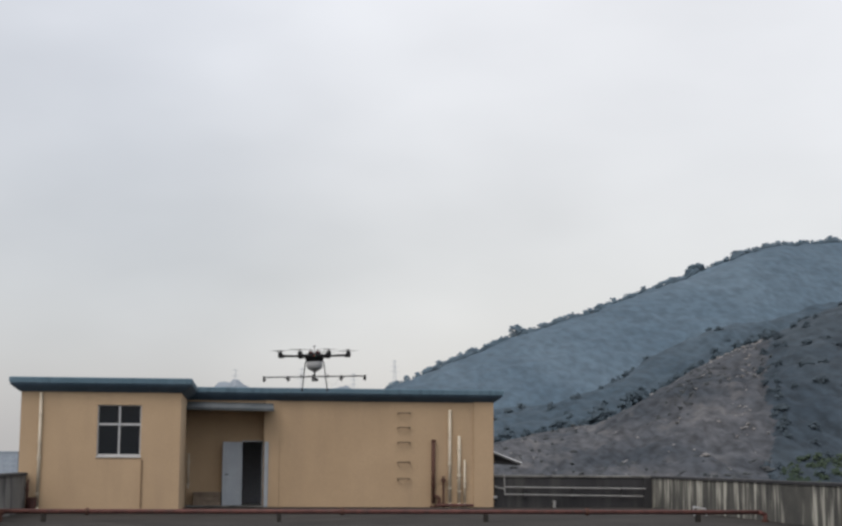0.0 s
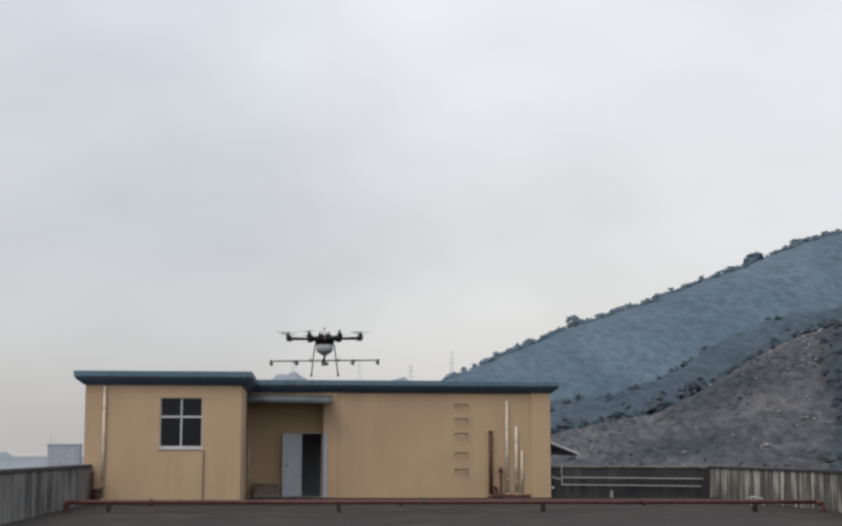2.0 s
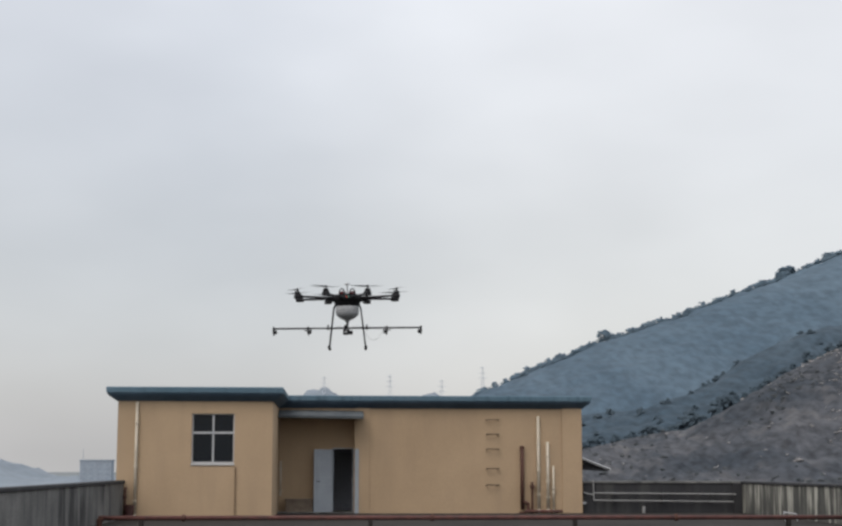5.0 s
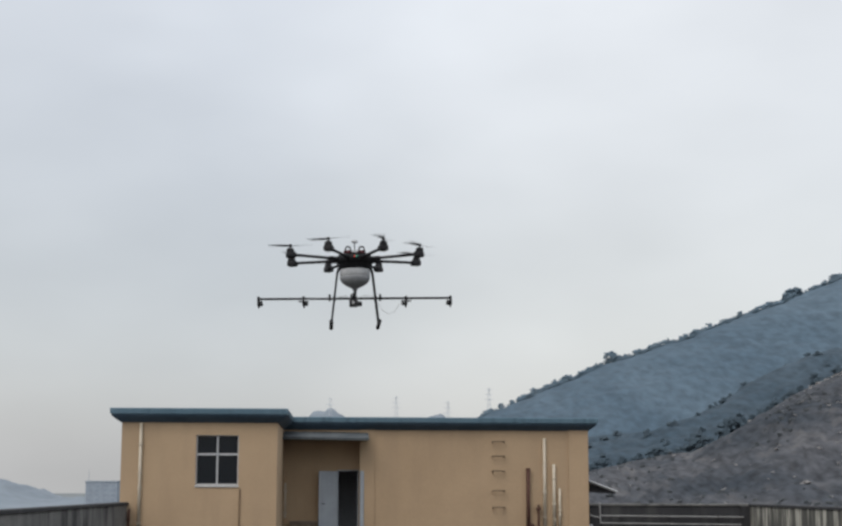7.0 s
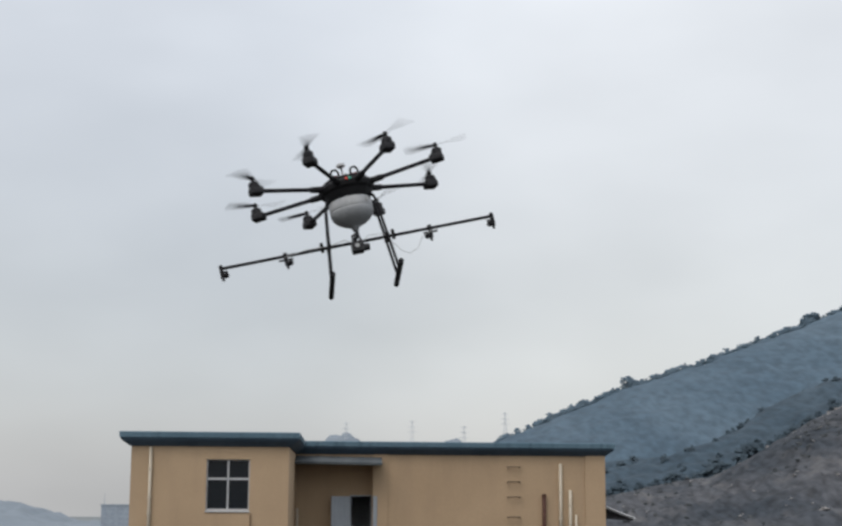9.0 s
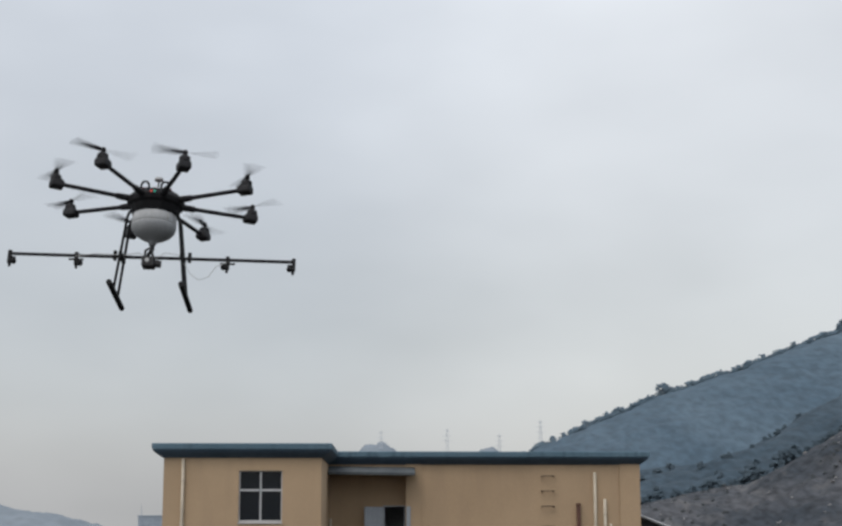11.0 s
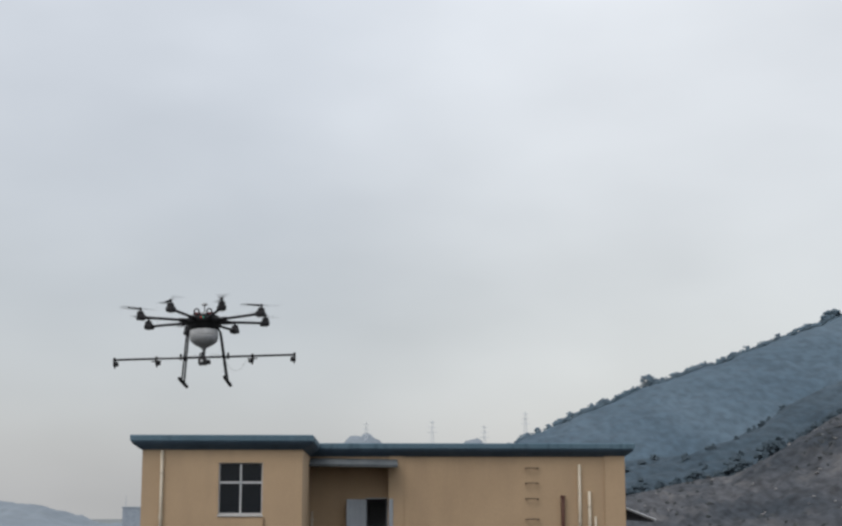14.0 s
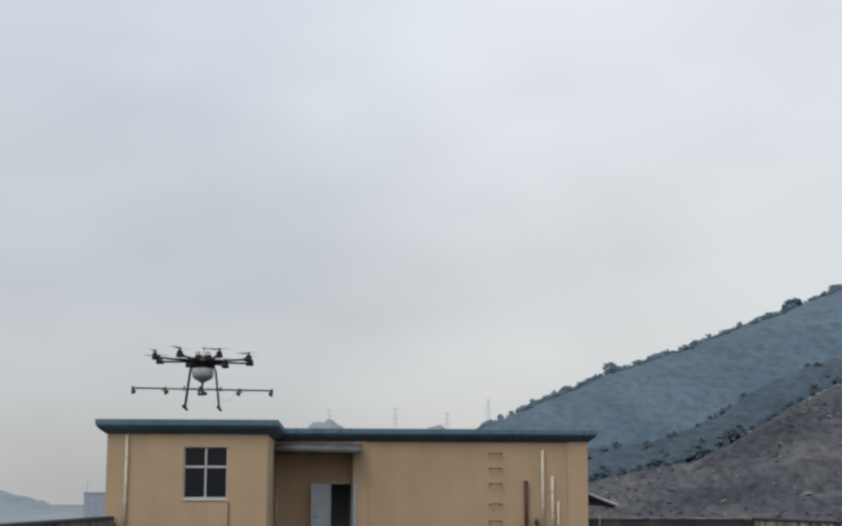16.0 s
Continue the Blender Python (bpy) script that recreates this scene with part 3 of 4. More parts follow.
def build_pipes():
    lab = "pale plastic drain pipe on the ochre wall"
    drain_pipe(-5.62, YB - 0.06, 0.0, 3.30, 0.045, (0.5, 1.9, 2.7), lab, "wall pipes")
    drain_pipe(6.55, YM - 0.07, 0.0, 3.08, 0.05, (0.6, 2.2), lab, "wall pipes")
    drain_pipe(6.85, YM - 0.07, 0.0, 2.26, 0.05, (0.5, 1.8), lab, "wall pipes")
    drain_pipe(7.03, YM - 0.07, 0.0, 1.50, 0.035, (0.8,), "short pale plastic pipe on the ochre wall", "wall pipes")
    drain_pipe(-1.69, 47.45, 0.55, 1.65, 0.03, (0.7, 1.4), "thin pale pipe in the porch corner", "wall pipes", foot=False)
    # thin stained line below the window
    p = thing("cable_pipe", "thin brown conduit below the window sill", "pipe")
    part("pipe", tube([(-2.80, YB - 0.02, 1.45), (-2.80, YB - 0.02, 0.0)], 0.022, 8), "stain", p)
    # rusty standpipe with its branch
    p = thing("standpipe", "dark rusty steel standpipe against the ochre wall", "pipe")
    part("pipe", tube([(6.02, YM - 0.12, 2.08), (6.02, YM - 0.12, 0.12)], 0.062, 14), "rust_dark", p, smooth=True)
    part("cap", lathe([(0.075, 0), (0.075, 0.06), (0.05, 0.085)], 16), "rust_dark", p).location = (6.02, YM - 0.12, 2.05)
    part("flange", lathe([(0.11, 0), (0.11, 0.05)], 16), "rust_dark", p).location = (6.02, YM - 0.12, 0.0)
    part("elbow", tube([(6.02, YM - 0.12, 0.40), (6.20, YM - 0.16, 0.30), (6.22, YM - 0.16, 0.05)], 0.05, 12), "rust_dark", p)
    part("branch", tube([(6.1, YM - 0.18, 0.07), (7.3, YM - 0.18, 0.07)], 0.045, 10), "rust", p)
    p = thing("valve_pipe", "thin rusty pipe with a tap on top", "pipe")
    part("pipe", tube([(6.34, YM - 0.12, 0.95), (6.34, YM - 0.12, 0.0)], 0.035, 10), "rust_dark", p)
    part("tap", slab(6.27, YM - 0.17, 0.80, 6.41, YM - 0.07, 0.90, 0.015), "rust_dark", p)
    part("wheel", lathe([(0.06, 0), (0.065, 0.012), (0.06, 0.024)], 14), "rust", p).location = (6.34, YM - 0.12, 0.96)
    # climbing rungs
    for z in (2.97, 2.51, 2.04, 1.42, 0.90):
        bm = tube([(4.90, YM, z - 0.02), (4.88, YM - 0.16, z + 0.0), (5.27, YM - 0.16, z + 0.0), (5.25, YM, z - 0.02)], 0.021, 8)
        tagged(part("climbing_rung", bm, "steel"), "rusty steel climbing rung let into the ochre wall", "rung", "climbing rungs")


build_pipes()


def build_deck_pipe():
    y, z = 36.0, 0.24
    p = thing("water_main", "long red painted steel pipe on low supports across the deck", "pipe")
    part("pipe", tube([(-5.62, y, z), (12.75, y, z - 0.0), (12.92, y, z - 0.06), (12.92, y, 0.0)], 0.055, 14), "rust", p, smooth=True)
    for x in (-4.6, 0.9, 5.9, 11.2):
        s = part("support", slab(x - 0.05, y - 0.08, 0, x + 0.05, y + 0.08, z - 0.05, 0.01), "deck", p)
    for x in (-3.6, 2.4, 8.4):
        part("flange", rod(bmesh.new(), (x - 0.04, y, z), (x + 0.04, y, z), 0.085, None, 14), "rust_dark", p)
    part("elbow", tube([(-5.52, y, z), (-5.60, y, z - 0.06), (-5.60, y, 0.0)], 0.07, 12), "rust_dark", p)
    part("flange", rod(bmesh.new(), (12.92, y, 0.0), (12.92, y, 0.05), 0.10, None, 14), "rust_dark", p)
    # rails of pale pipe in front of the dark parapet
    y = 47.18
    r = thing("rail_pipe", "pale galvanised pipe run before the dark parapet", "pipe")
    part("pipe", tube([(8.33, y, 1.06), (8.35, y, 0.41), (12.9, y, 0.36)], 0.021, 10), "galv", r)
    part("pipe", tube([(8.35, y, 0.64), (12.98, y, 0.60)], 0.021, 10), "galv", r)
    part("stub", tube([(8.02, y, 0.67), (8.12, y, 0.62), (8.35, y, 0.58)], 0.021, 10), "galv", r)
    jb = thing("junction_box", "small white junction box low on the dark parapet", "box")
    part("case", slab(8.0, 47.24, 0.28, 8.11, 47.318, 0.36, 0.01), "alu", jb)
    for x in (9.0, 10.6, 12.2):
        part("bracket", slab(x - 0.02, y + 0.01, 0.30, x + 0.02, 47.32, 0.68), "parapet_dark", r)
    part("stub", tube([(9.95, y - 0.05, 0.0), (9.95, y - 0.05, 0.22)], 0.05, 10), "galv", r)
    # canopy on the far side of the room
    c = thing("side_canopy", "small sloping sheet canopy on the side of the rooftop room", "canopy")
    bm = bmesh.new()
    for k in range(8):
        y0 = 47.35 + k * 0.28
        vs = [bm.verts.new(v) for v in ((X1, y0, 1.76), (X1, y0 + 0.14, 1.79), (X1, y0 + 0.28, 1.76), (8.92, y0 + 0.28, 1.38), (8.92, y0 + 0.14, 1.41), (8.92, y0, 1.38))]
        bm.faces.new((vs[0], vs[1], vs[4], vs[5])), bm.faces.new((vs[1], vs[2], vs[3], vs[4]))
    bmesh.ops.solidify(bm, geom=bm.faces[:], thickness=0.02)
    part("sheet", bm, "alu", c)
    bm = tube([(X1, 47.37, 1.42), (8.80, 47.37, 1.36)], 0.03, 8)
    tube([(X1, 47.37, 1.66), (8.88, 47.37, 1.35)], 0.025, 8, bm)
    tube([(8.35, 47.37, 1.40), (8.35, 47.37, 1.55)], 0.02, 8, bm)
    part("frame", bm, "black", c)
    part("edge_trim", tube([(X1, 47.335, 1.775), (8.93, 47.335, 1.395)], 0.028, 8), "alu", c, "white trim along the sheet edge")
    # black board added to stand for the shade under the sheet
    bm = bmesh.new()
    for yy in (47.40, 47.43):
        bm.verts.new((X1 + 0.003, yy, 1.73)), bm.verts.new((X1 + 0.003, yy, 1.40)), bm.verts.new((8.86, yy, 1.36))
    bm.verts.ensure_lookup_table()
    v = bm.verts
    for q in ((0, 1, 2), (3, 4, 5), (0, 1, 4, 3), (1, 2, 5, 4), (2, 0, 3, 5)):
        bm.faces.new([v[k] for k in q])
    part("dark_fill_board", bm, "black", c)
    # crate in the porch, white bracket, bucket
    k = thing("crate", "dull brown wooden crate standing in the porch", "crate")
    part("box", slab(-1.50, 47.20, 0.04, -0.70, 47.54, 0.40), "crate", k)
    for z in (0.02, 0.16, 0.30):
        part("board", slab(-1.52, 47.17, z + 0.025, -0.68, 47.198, z + 0.13, 0.004), "crate", k)
    part("lid", slab(-1.54, 47.15, 0.405, -0.66, 47.56, 0.46, 0.008), "crate", k)
    b = thing("bracket_frame", "small white tubular bracket on the deck", "bracket")
    part("tube", tube([(12.42, 40.2, 0.0), (12.38, 40.2, 0.24), (12.72, 40.2, 0.19), (12.76, 40.2, 0.0)], 0.020, 8), "alu", b)
    v = thing("riser_pipe", "thin dark red riser pipe at the end of the parapet", "pipe")
    part("pipe", tube([(-5.87, 42.2, 0.0), (-5.87, 42.2, 0.78), (-5.87, 42.33, 0.86)], 0.035, 10), "rust_dark", v)
    part("valve", slab(-5.915, 42.14, 0.56, -5.825, 42.26, 0.66, 0.02), "rust_dark", v)
    u = thing("bucket", "rusty metal bucket beside the parapet", "bucket")
    part("shell", lathe([(0.09, 0), (0.10, 0.02), (0.14, 0.38), (0.15, 0.40), (0.13, 0.39), (0.09, 0.05)], 18), "rust", u)
    u.location = (-5.72, 42.1, 0.0)


build_deck_pipe()


# ---- the octocopter ----
def build_drone():
    d = thing("octocopter", "black eight-armed spraying drone with white tank, in flight", "drone")
    # hub plates
    bm = lathe([(0.13, -0.118), (0.163, -0.114), (0.178, -0.084), (0.190, -0.05), (0.208, -0.034), (0.216, 0.0), (0.200, 0.03), (0.15, 0.04)], 16)
    part("hub", bm, "black", d)
    part("top_plate", lathe([(0.175, 0.042), (0.18, 0.046), (0.175, 0.052)], 16), "carbon", d)
    part("battery", slab(-0.118, -0.075, 0.052, -0.030, 0.085, 0.098, 0.014), "red", d, "dark red battery pack")
    part("battery", slab(0.030, -0.075, 0.052, 0.118, 0.085, 0.098, 0.014), "red", d, "dark red battery pack")
    part("gps_mast", tube([(0.0, 0.05, 0.05), (0.0, 0.05, 0.20)], 0.006, 8), "carbon", d)
    part("gps_puck", lathe([(0.03, 0.20), (0.035, 0.205), (0.032, 0.222), (0.01, 0.228)], 16), "alu", d).location = (0.0, 0.05, 0.0)
    for x in (-0.074, 0.074):
        part("strap", slab(x - 0.047, -0.012, 0.05, x + 0.047, 0.022, 0.102, 0.010), "black", d, "black battery strap")
        part("handle", tube([(x - 0.028, -0.10, 0.045), (x - 0.028, -0.10, 0.105), (x - 0.014, -0.10, 0.128), (x + 0.014, -0.10, 0.128), (x + 0.028, -0.10, 0.105), (x + 0.028, -0.10, 0.045)], 0.008, 8), "black", d)
    part("autopilot_box", slab(-0.026, -0.085, 0.052, 0.026, 0.03, 0.098, 0.008), "alu", d, "pale autopilot case between the batteries")
    part("led", slab(-0.014, -0.222, -0.002, 0.002, -0.212, 0.014, 0.003), "led_red", d, "small red status lamp")
    part("led", slab(0.010, -0.224, -0.003, 0.026, -0.213, 0.014, 0.004), "led_green", d, "small green status lamp")
    props = []
    for k in range(8):
        a = radians(22.5 + 45 * k)
        c, s = math.cos(a), math.sin(a)
        arm = part("arm", rod(bmesh.new(), (0.17 * c, 0.17 * s, 0.0), (0.73 * c, 0.73 * s, 0.012), 0.0165, 0.0155, 12), "carbon", d, smooth=True)
        part("clamp", rod(bmesh.new(), (0.20 * c, 0.20 * s, 0.0), (0.30 * c, 0.30 * s, 0.002), 0.027, 0.023, 12), "black", arm)
        x, y = 0.75 * c, 0.75 * s
        bm = lathe([(0.030, 0.020), (0.036, 0.024), (0.040, 0.034), (0.040, 0.058), (0.030, 0.068), (0.011, 0.074), (0.009, 0.092)], 18)
        box(bm, -0.062, -0.046, -0.034, 0.040, 0.046, 0.024, 0.014)
        box(bm, -0.045, -0.034, 0.022, 0.034, 0.034, 0.036, 0.006)
        mo = part("motor", bm, "motor", d)
        mo.matrix_basis = pose(x, y, 0.012, 0, 0, math.degrees(a))
        # two-bladed propeller with twisted blades
        bm = bmesh.new()
        for side in (1, -1):
            rings = []
            for i in range(7):
                f = i / 6
                r = 0.018 + 0.222 * f
                w = 0.009 + 0.015 * math.sin(math.pi * min(1, 0.18 + 0.75 * f)) * (1 - 0.35 * f)
                tw = radians(24 - 17 * f)
                ring = []
                for u, v in ((-1, 0), (-0.3, 0.10), (1, 0), (-0.3, -0.06)):
                    ring.append(bm.verts.new((side * r, side * w * u * math.cos(tw), 0.006 * f + w * (u * math.sin(tw) + v))))
                rings.append(ring)
            for p, q in zip(rings, rings[1:]):
                for i in range(4):
                    j = (i + 1) % 4
                    bm.faces.new((p[i], p[j], q[j], q[i]))
            bm.faces.new(rings[0]), bm.faces.new(rings[-1])
        rod(bm, (0, 0, -0.008), (0, 0, 0.016), 0.022, 0.014, 12)
        pr = part("propeller", bm, "carbon", d, "black two-bladed propeller, spinning", smooth=False)
        props.append((pr, x, y, 0.108, 1 if k % 2 else -1))
    # tank under the hub
    tank = part("tank", lathe([(0.11, -0.08), (0.150, -0.088), (0.160, -0.105), (0.164, -0.13), (0.165, -0.150), (0.165, -0.183), (0.163, -0.1855), (0.10, -0.186)], 40), "tank", d, "milky white plastic spray tank", smooth=True)
    # lower bowl coloured greyer than the upper tank
    part("lower_bowl", lathe([(0.10, -0.1865), (0.163, -0.187), (0.165, -0.189), (0.1645, -0.205), (0.155, -0.234), (0.131, -0.262), (0.096, -0.285), (0.056, -0.305), (0.030, -0.318), (0.022, -0.345)], 40), "tank_grey", tank, "greyer lower bowl of the tank", smooth=True)
    part("outlet", tube([(0, 0, -0.338), (0.004, 0.0, -0.372), (-0.022, 0.0, -0.415), (-0.030, 0.0, -0.45)], 0.015, 10), "black", tank)
    part("level_strip", slab(0.112, -0.133, -0.17, 0.126, -0.118, -0.13, 0.002), "hose", tank)
    # landing gear
    for sx in (-1, 1):
        for y in (-0.072, 0.072):
            part("leg", tube([(sx * 0.12, y, -0.088), (sx * 0.158, y, -0.094), (sx * 0.180, y + 0.006, -0.112), (sx * 0.192, y + 0.014, -0.150), (sx * 0.256, 0.11 + y * 1.35, -0.685)], 0.0105, 10), "carbon", d)
        sk = part("skid", tube([(sx * 0.258, -0.175, -0.695), (sx * 0.258, 0.43, -0.695)], 0.014, 10), "carbon", d)
        part("foam_sleeve", rod(bmesh.new(), (sx * 0.258, -0.178, -0.695), (sx * 0.258, 0.433, -0.695), 0.021, None, 12), "black", sk)
        part("leg_tie", slab(sx * 0.224 - 0.014, -0.03, -0.44, sx * 0.224 + 0.014, 0.15, -0.40, 0.005), "black", d)
    # spray boom with four nozzles
    boom = part("boom", tube([(-1.05, 0.053, -0.418), (1.05, 0.053, -0.418)], 0.0125, 12), "carbon", d)
    for x in (-1.045, -0.557, 0.557, 1.045):
        out = 1 if x > 0 else -1
        bm = slab(-0.014, -0.014, -0.075, 0.014, 0.014, 0.026, 0.004)
        ends = (-0.055, 0.055) if abs(x) < 1 else ((-0.006, 0.045) if x < 0 else (-0.045, 0.006))
        rod(bm, (ends[0], 0, -0.030), (ends[1], 0, -0.030), 0.008, None, 8)
        rod(bm, (-out * 0.004, 0, -0.07), (-out * 0.004, 0, -0.10), 0.013, 0.009, 10)
        bmesh.ops.create_uvsphere(bm, u_segments=10, v_segments=8, radius=0.022, matrix=Matrix.Translation((-out * 0.030, 0, -0.058)))
        nz = part("nozzle", bm, "black", boom)
        nz.location = (x, 0.053, -0.418)
    for x in (-0.275, 0.275):
        part("boom_clamp", slab(x - 0.012, 0.035, -0.445, x + 0.012, 0.071, -0.372, 0.004), "black", boom)
    # pump with its hoses
    bm = slab(-0.062, -0.05, -0.515, 0.03, 0.05, -0.44, 0.008)
    rod(bm, (0.025, 0, -0.482), (0.075, 0, -0.486), 0.030, 0.026, 14)
    tube([(-0.045, -0.03, -0.45), (-0.04, -0.03, -0.39), (0.0, -0.03, -0.37), (0.02, -0.03, -0.45)], 0.009, 8, bm)
    pump = part("pump", bm, "pump", d, "dark pump under the tank")
    part("pump_head", rod(bmesh.new(), (-0.02, -0.051, -0.475), (-0.02, -0.062, -0.475), 0.016, None, 14), "hose", pump)
    part("hose", tube([(-0.02, 0.03, -0.44), (-0.10, 0.03, -0.39), (-0.20, 0.02, -0.415), (-0.40, 0.0, -0.418), (-0.555, 0.0, -0.44)], 0.003, 6), "hose", pump, "thin clear spray hose")
    part("hose", tube([(0.02, 0.03, -0.44), (0.09, 0.03, -0.385), (0.20, 0.02, -0.40), (0.30, 0.0, -0.56), (0.36, 0.0, -0.60), (0.43, 0.0, -0.57), (0.48, 0.0, -0.49), (0.555, 0.0, -0.455)], 0.0022, 6), "hose", pump, "thin clear spray hose")
    return d, props


drone, PROPS = build_drone()


# ---- distance: ground, hills, woods, towers ----
def ease(v, a, b):
    u = np.clip((v - a) / (b - a), 0, 1)
    return u * u * (3 - 2 * u)


def fbm(x, y, s, octaves=4):
    return noise.fractal(Vector((x * s, y * s, 3.7)), 0.9, 2.0, octaves)


def crowns(x, y, size, seed=0.0):
    """The rounded tops of a closed canopy, 0 to 1, for crowns of that size."""
    near = noise.voronoi(Vector((x / size, y / size, seed)))[0]
    return max(0.0, 1.0 - 1.5 * near[0] * near[0]) * (0.65 + 0.35 * noise.cell(Vector((x / size * 0.7, y / size * 0.7, seed))))


MAIN_RIDGE = ([-40, 70, 89, 138, 165, 215, 281, 316, 340, 365, 460, 700], [-16, 34, 45, 66, 77, 94, 118, 133, 139, 141, 146, 154])
MID_RIDGE = ([60, 107, 133, 148, 164, 199, 223, 252, 330], [16, 22, 25, 30, 39, 57, 61, 69, 84])
SPUR_RIDGE = ([40, 84, 120, 138, 156, 175, 184, 203, 230, 300], [2, 7, 13.5, 22.5, 33.0, 40.5, 44.5, 53, 63, 80])


def main_height(x, y):
    r = np.interp(x * 900 / y, *MAIN_RIDGE) * (0.25 + 0.75 * y / 900)
    f = float(ease(y, 480, 900)) if y < 900 else 1.0 - 0.8 * float(ease(y, 900, 1500))
    canopy = 1.0 * fbm(x, y * 0.3, 0.06, 3) + 1.7 * crowns(x, y * 0.3, 7.0)
    return -15 + (r + 15) * f + 9 * f * (1 - f) * fbm(x, y, 0.012) * 2.0 + canopy


def mid_height(x, y):
    r = np.interp(x * 620 / y, *MID_RIDGE)
    f = float(ease(y, 430, 620)) if y < 620 else 1.0 - float(ease(y, 620, 860))
    return -15 + (r + 15) * f + 2.5 * fbm(x, y, 0.04) * f + 1.6 * crowns(x, y * 0.4, 6.0, 2.0)


def spur_height(x, y):
    r = np.interp(x * 500 / y, *SPUR_RIDGE)
    f = float(ease(y, 230, 500)) if y < 500 else 1.0 - float(ease(y, 500, 760))
    gully = abs(fbm(x, y * 0.25, 0.06)) * 11.0 * f * (1 - f) * 2
    rough = 4.5 * fbm(x, y, 0.035) + 2.4 * abs(fbm(x, y, 0.12)) + 1.0 * fbm(x, y, 0.4)
    if quarry_edge(x, y) > 0:
        rough += 1.8 * crowns(x, y * 0.4, 5.0, 4.0)
    return -15 + (r + 15) * f - gully + rough * f * (0.3 if y > 470 else 0.3 + 1.7 * (1 - f))


def sheet(name, xs, ys, height, material, label, category):
    verts = [(x, y, height(x, y)) for y in ys for x in xs]
    nx = len(xs)
    faces = [(j * nx + i, j * nx + i + 1, (j + 1) * nx + i + 1, (j + 1) * nx + i) for j in range(len(ys) - 1) for i in range(nx - 1)]
    me = bpy.data.meshes.new(name)
    me.from_pydata(verts, [], faces)
    me.materials.append(M[material])
    me.shade_smooth()
    ob = new(name, me)
    return tagged(ob, label, category, kind="structure")


def quarry_edge(x, y):
    """Positive where the spur is wooded."""
    u = x * 500 / y
    return u - 181 - 5 * fbm(x, y, 0.03) - max(0.0, (430 - y)) * 0.02


def build_land():
    g = part("ground", slab(-4500, -900, -16.0, 4500, 4600, -15.0), "ground")
    tagged(g, "valley floor far below the roof, tinted for haze", "ground", kind="structure")
    # depth of haze is carried by each hill's base colour
    sheet("hill_main", np.concatenate([np.linspace(-60, 20, 10), np.linspace(24, 440, 300), np.linspace(445, 620, 20)]), np.concatenate([np.linspace(480, 580, 12), np.linspace(584, 930, 150), np.linspace(940, 1400, 16)]), main_height, "wood", "long wooded hillside, tinted blue-grey for haze", "hill")
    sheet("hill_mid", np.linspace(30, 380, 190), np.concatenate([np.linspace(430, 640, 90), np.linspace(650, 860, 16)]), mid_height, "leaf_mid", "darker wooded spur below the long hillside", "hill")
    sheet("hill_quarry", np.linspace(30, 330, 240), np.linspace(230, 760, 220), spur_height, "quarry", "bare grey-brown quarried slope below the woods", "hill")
    me = bpy.data.objects["hill_quarry"].data
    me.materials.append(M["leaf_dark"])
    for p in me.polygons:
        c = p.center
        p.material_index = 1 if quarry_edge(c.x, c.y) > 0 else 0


def far_height(x, y):
    f = math.exp(-((y - 1550) / 160) ** 2)
    bumps = 25 * math.exp(-abs((x + 14) / 25) ** 3) * (1 + 0.2 * fbm(x, 0, 0.12)) + 20 * math.exp(-((x - 102) / 14) ** 4)
    left = 20 * float(ease(-x, 280, 430))
    base = 60 * float(ease(x, -190, -60)) if x < 0 else 60
    dip = 10 * float(ease(x, -335, -285)) * (1 - float(ease(x, -190, -120)))
    return -15 + (15 - dip + base + bumps + left * (1 if x < -150 else 0) + 3 * fbm(x, y, 0.03) + 2.4 * fbm(x, y, 0.14)) * f


def blob_template(rng, lumps=5, fine=1.0):
    """A tree of lumps round a short trunk, one metre high."""
    vs, fs = [], []
    bm = bmesh.new()
    rod(bm, (0, 0, 0), (0, 0, 0.45), 0.03, 0.02, 5)
    for k in range(lumps):
        a = rng.uniform(0, 6.28)
        r = rng.uniform(0.02, 0.24 if fine == 1.0 else 0.36)
        z = rng.uniform(0.40, 0.86) if fine == 1.0 else rng.uniform(0.30, 0.95)
        r *= 1.0 if fine == 1.0 else math.sqrt(max(0.1, 1 - ((z - 0.6) / 0.4) ** 2))
        size = rng.uniform(0.13, 0.25) * (1.2 - 0.5 * z) * fine
        before = len(bm.verts)
        bmesh.ops.create_icosphere(bm, subdivisions=1, radius=size, matrix=Matrix.Translation((r * math.cos(a), r * math.sin(a), z)) @ Matrix.Diagonal((1.1, 1.1, 0.8, 1)))
        bm.verts.ensure_lookup_table()
        for v in bm.verts[before:]:
            v.co += Vector((rng.uniform(-1, 1), rng.uniform(-1, 1), rng.uniform(-1, 1))) * size * 0.3
    bmesh.ops.triangulate(bm, faces=bm.faces)
    bm.verts.index_update()
    vs = np.array([v.co[:] for v in bm.verts])
    fs = np.array([[v.index for v in f.verts] for f in bm.faces])
    bm.free()
    return vs, fs


RNG = random.Random(5)
TEMPLATES = [blob_template(RNG, n) for n in (4, 5, 6, 7)]
CREST = [blob_template(RNG, n, 0.62) for n in (22, 26, 30, 34)]


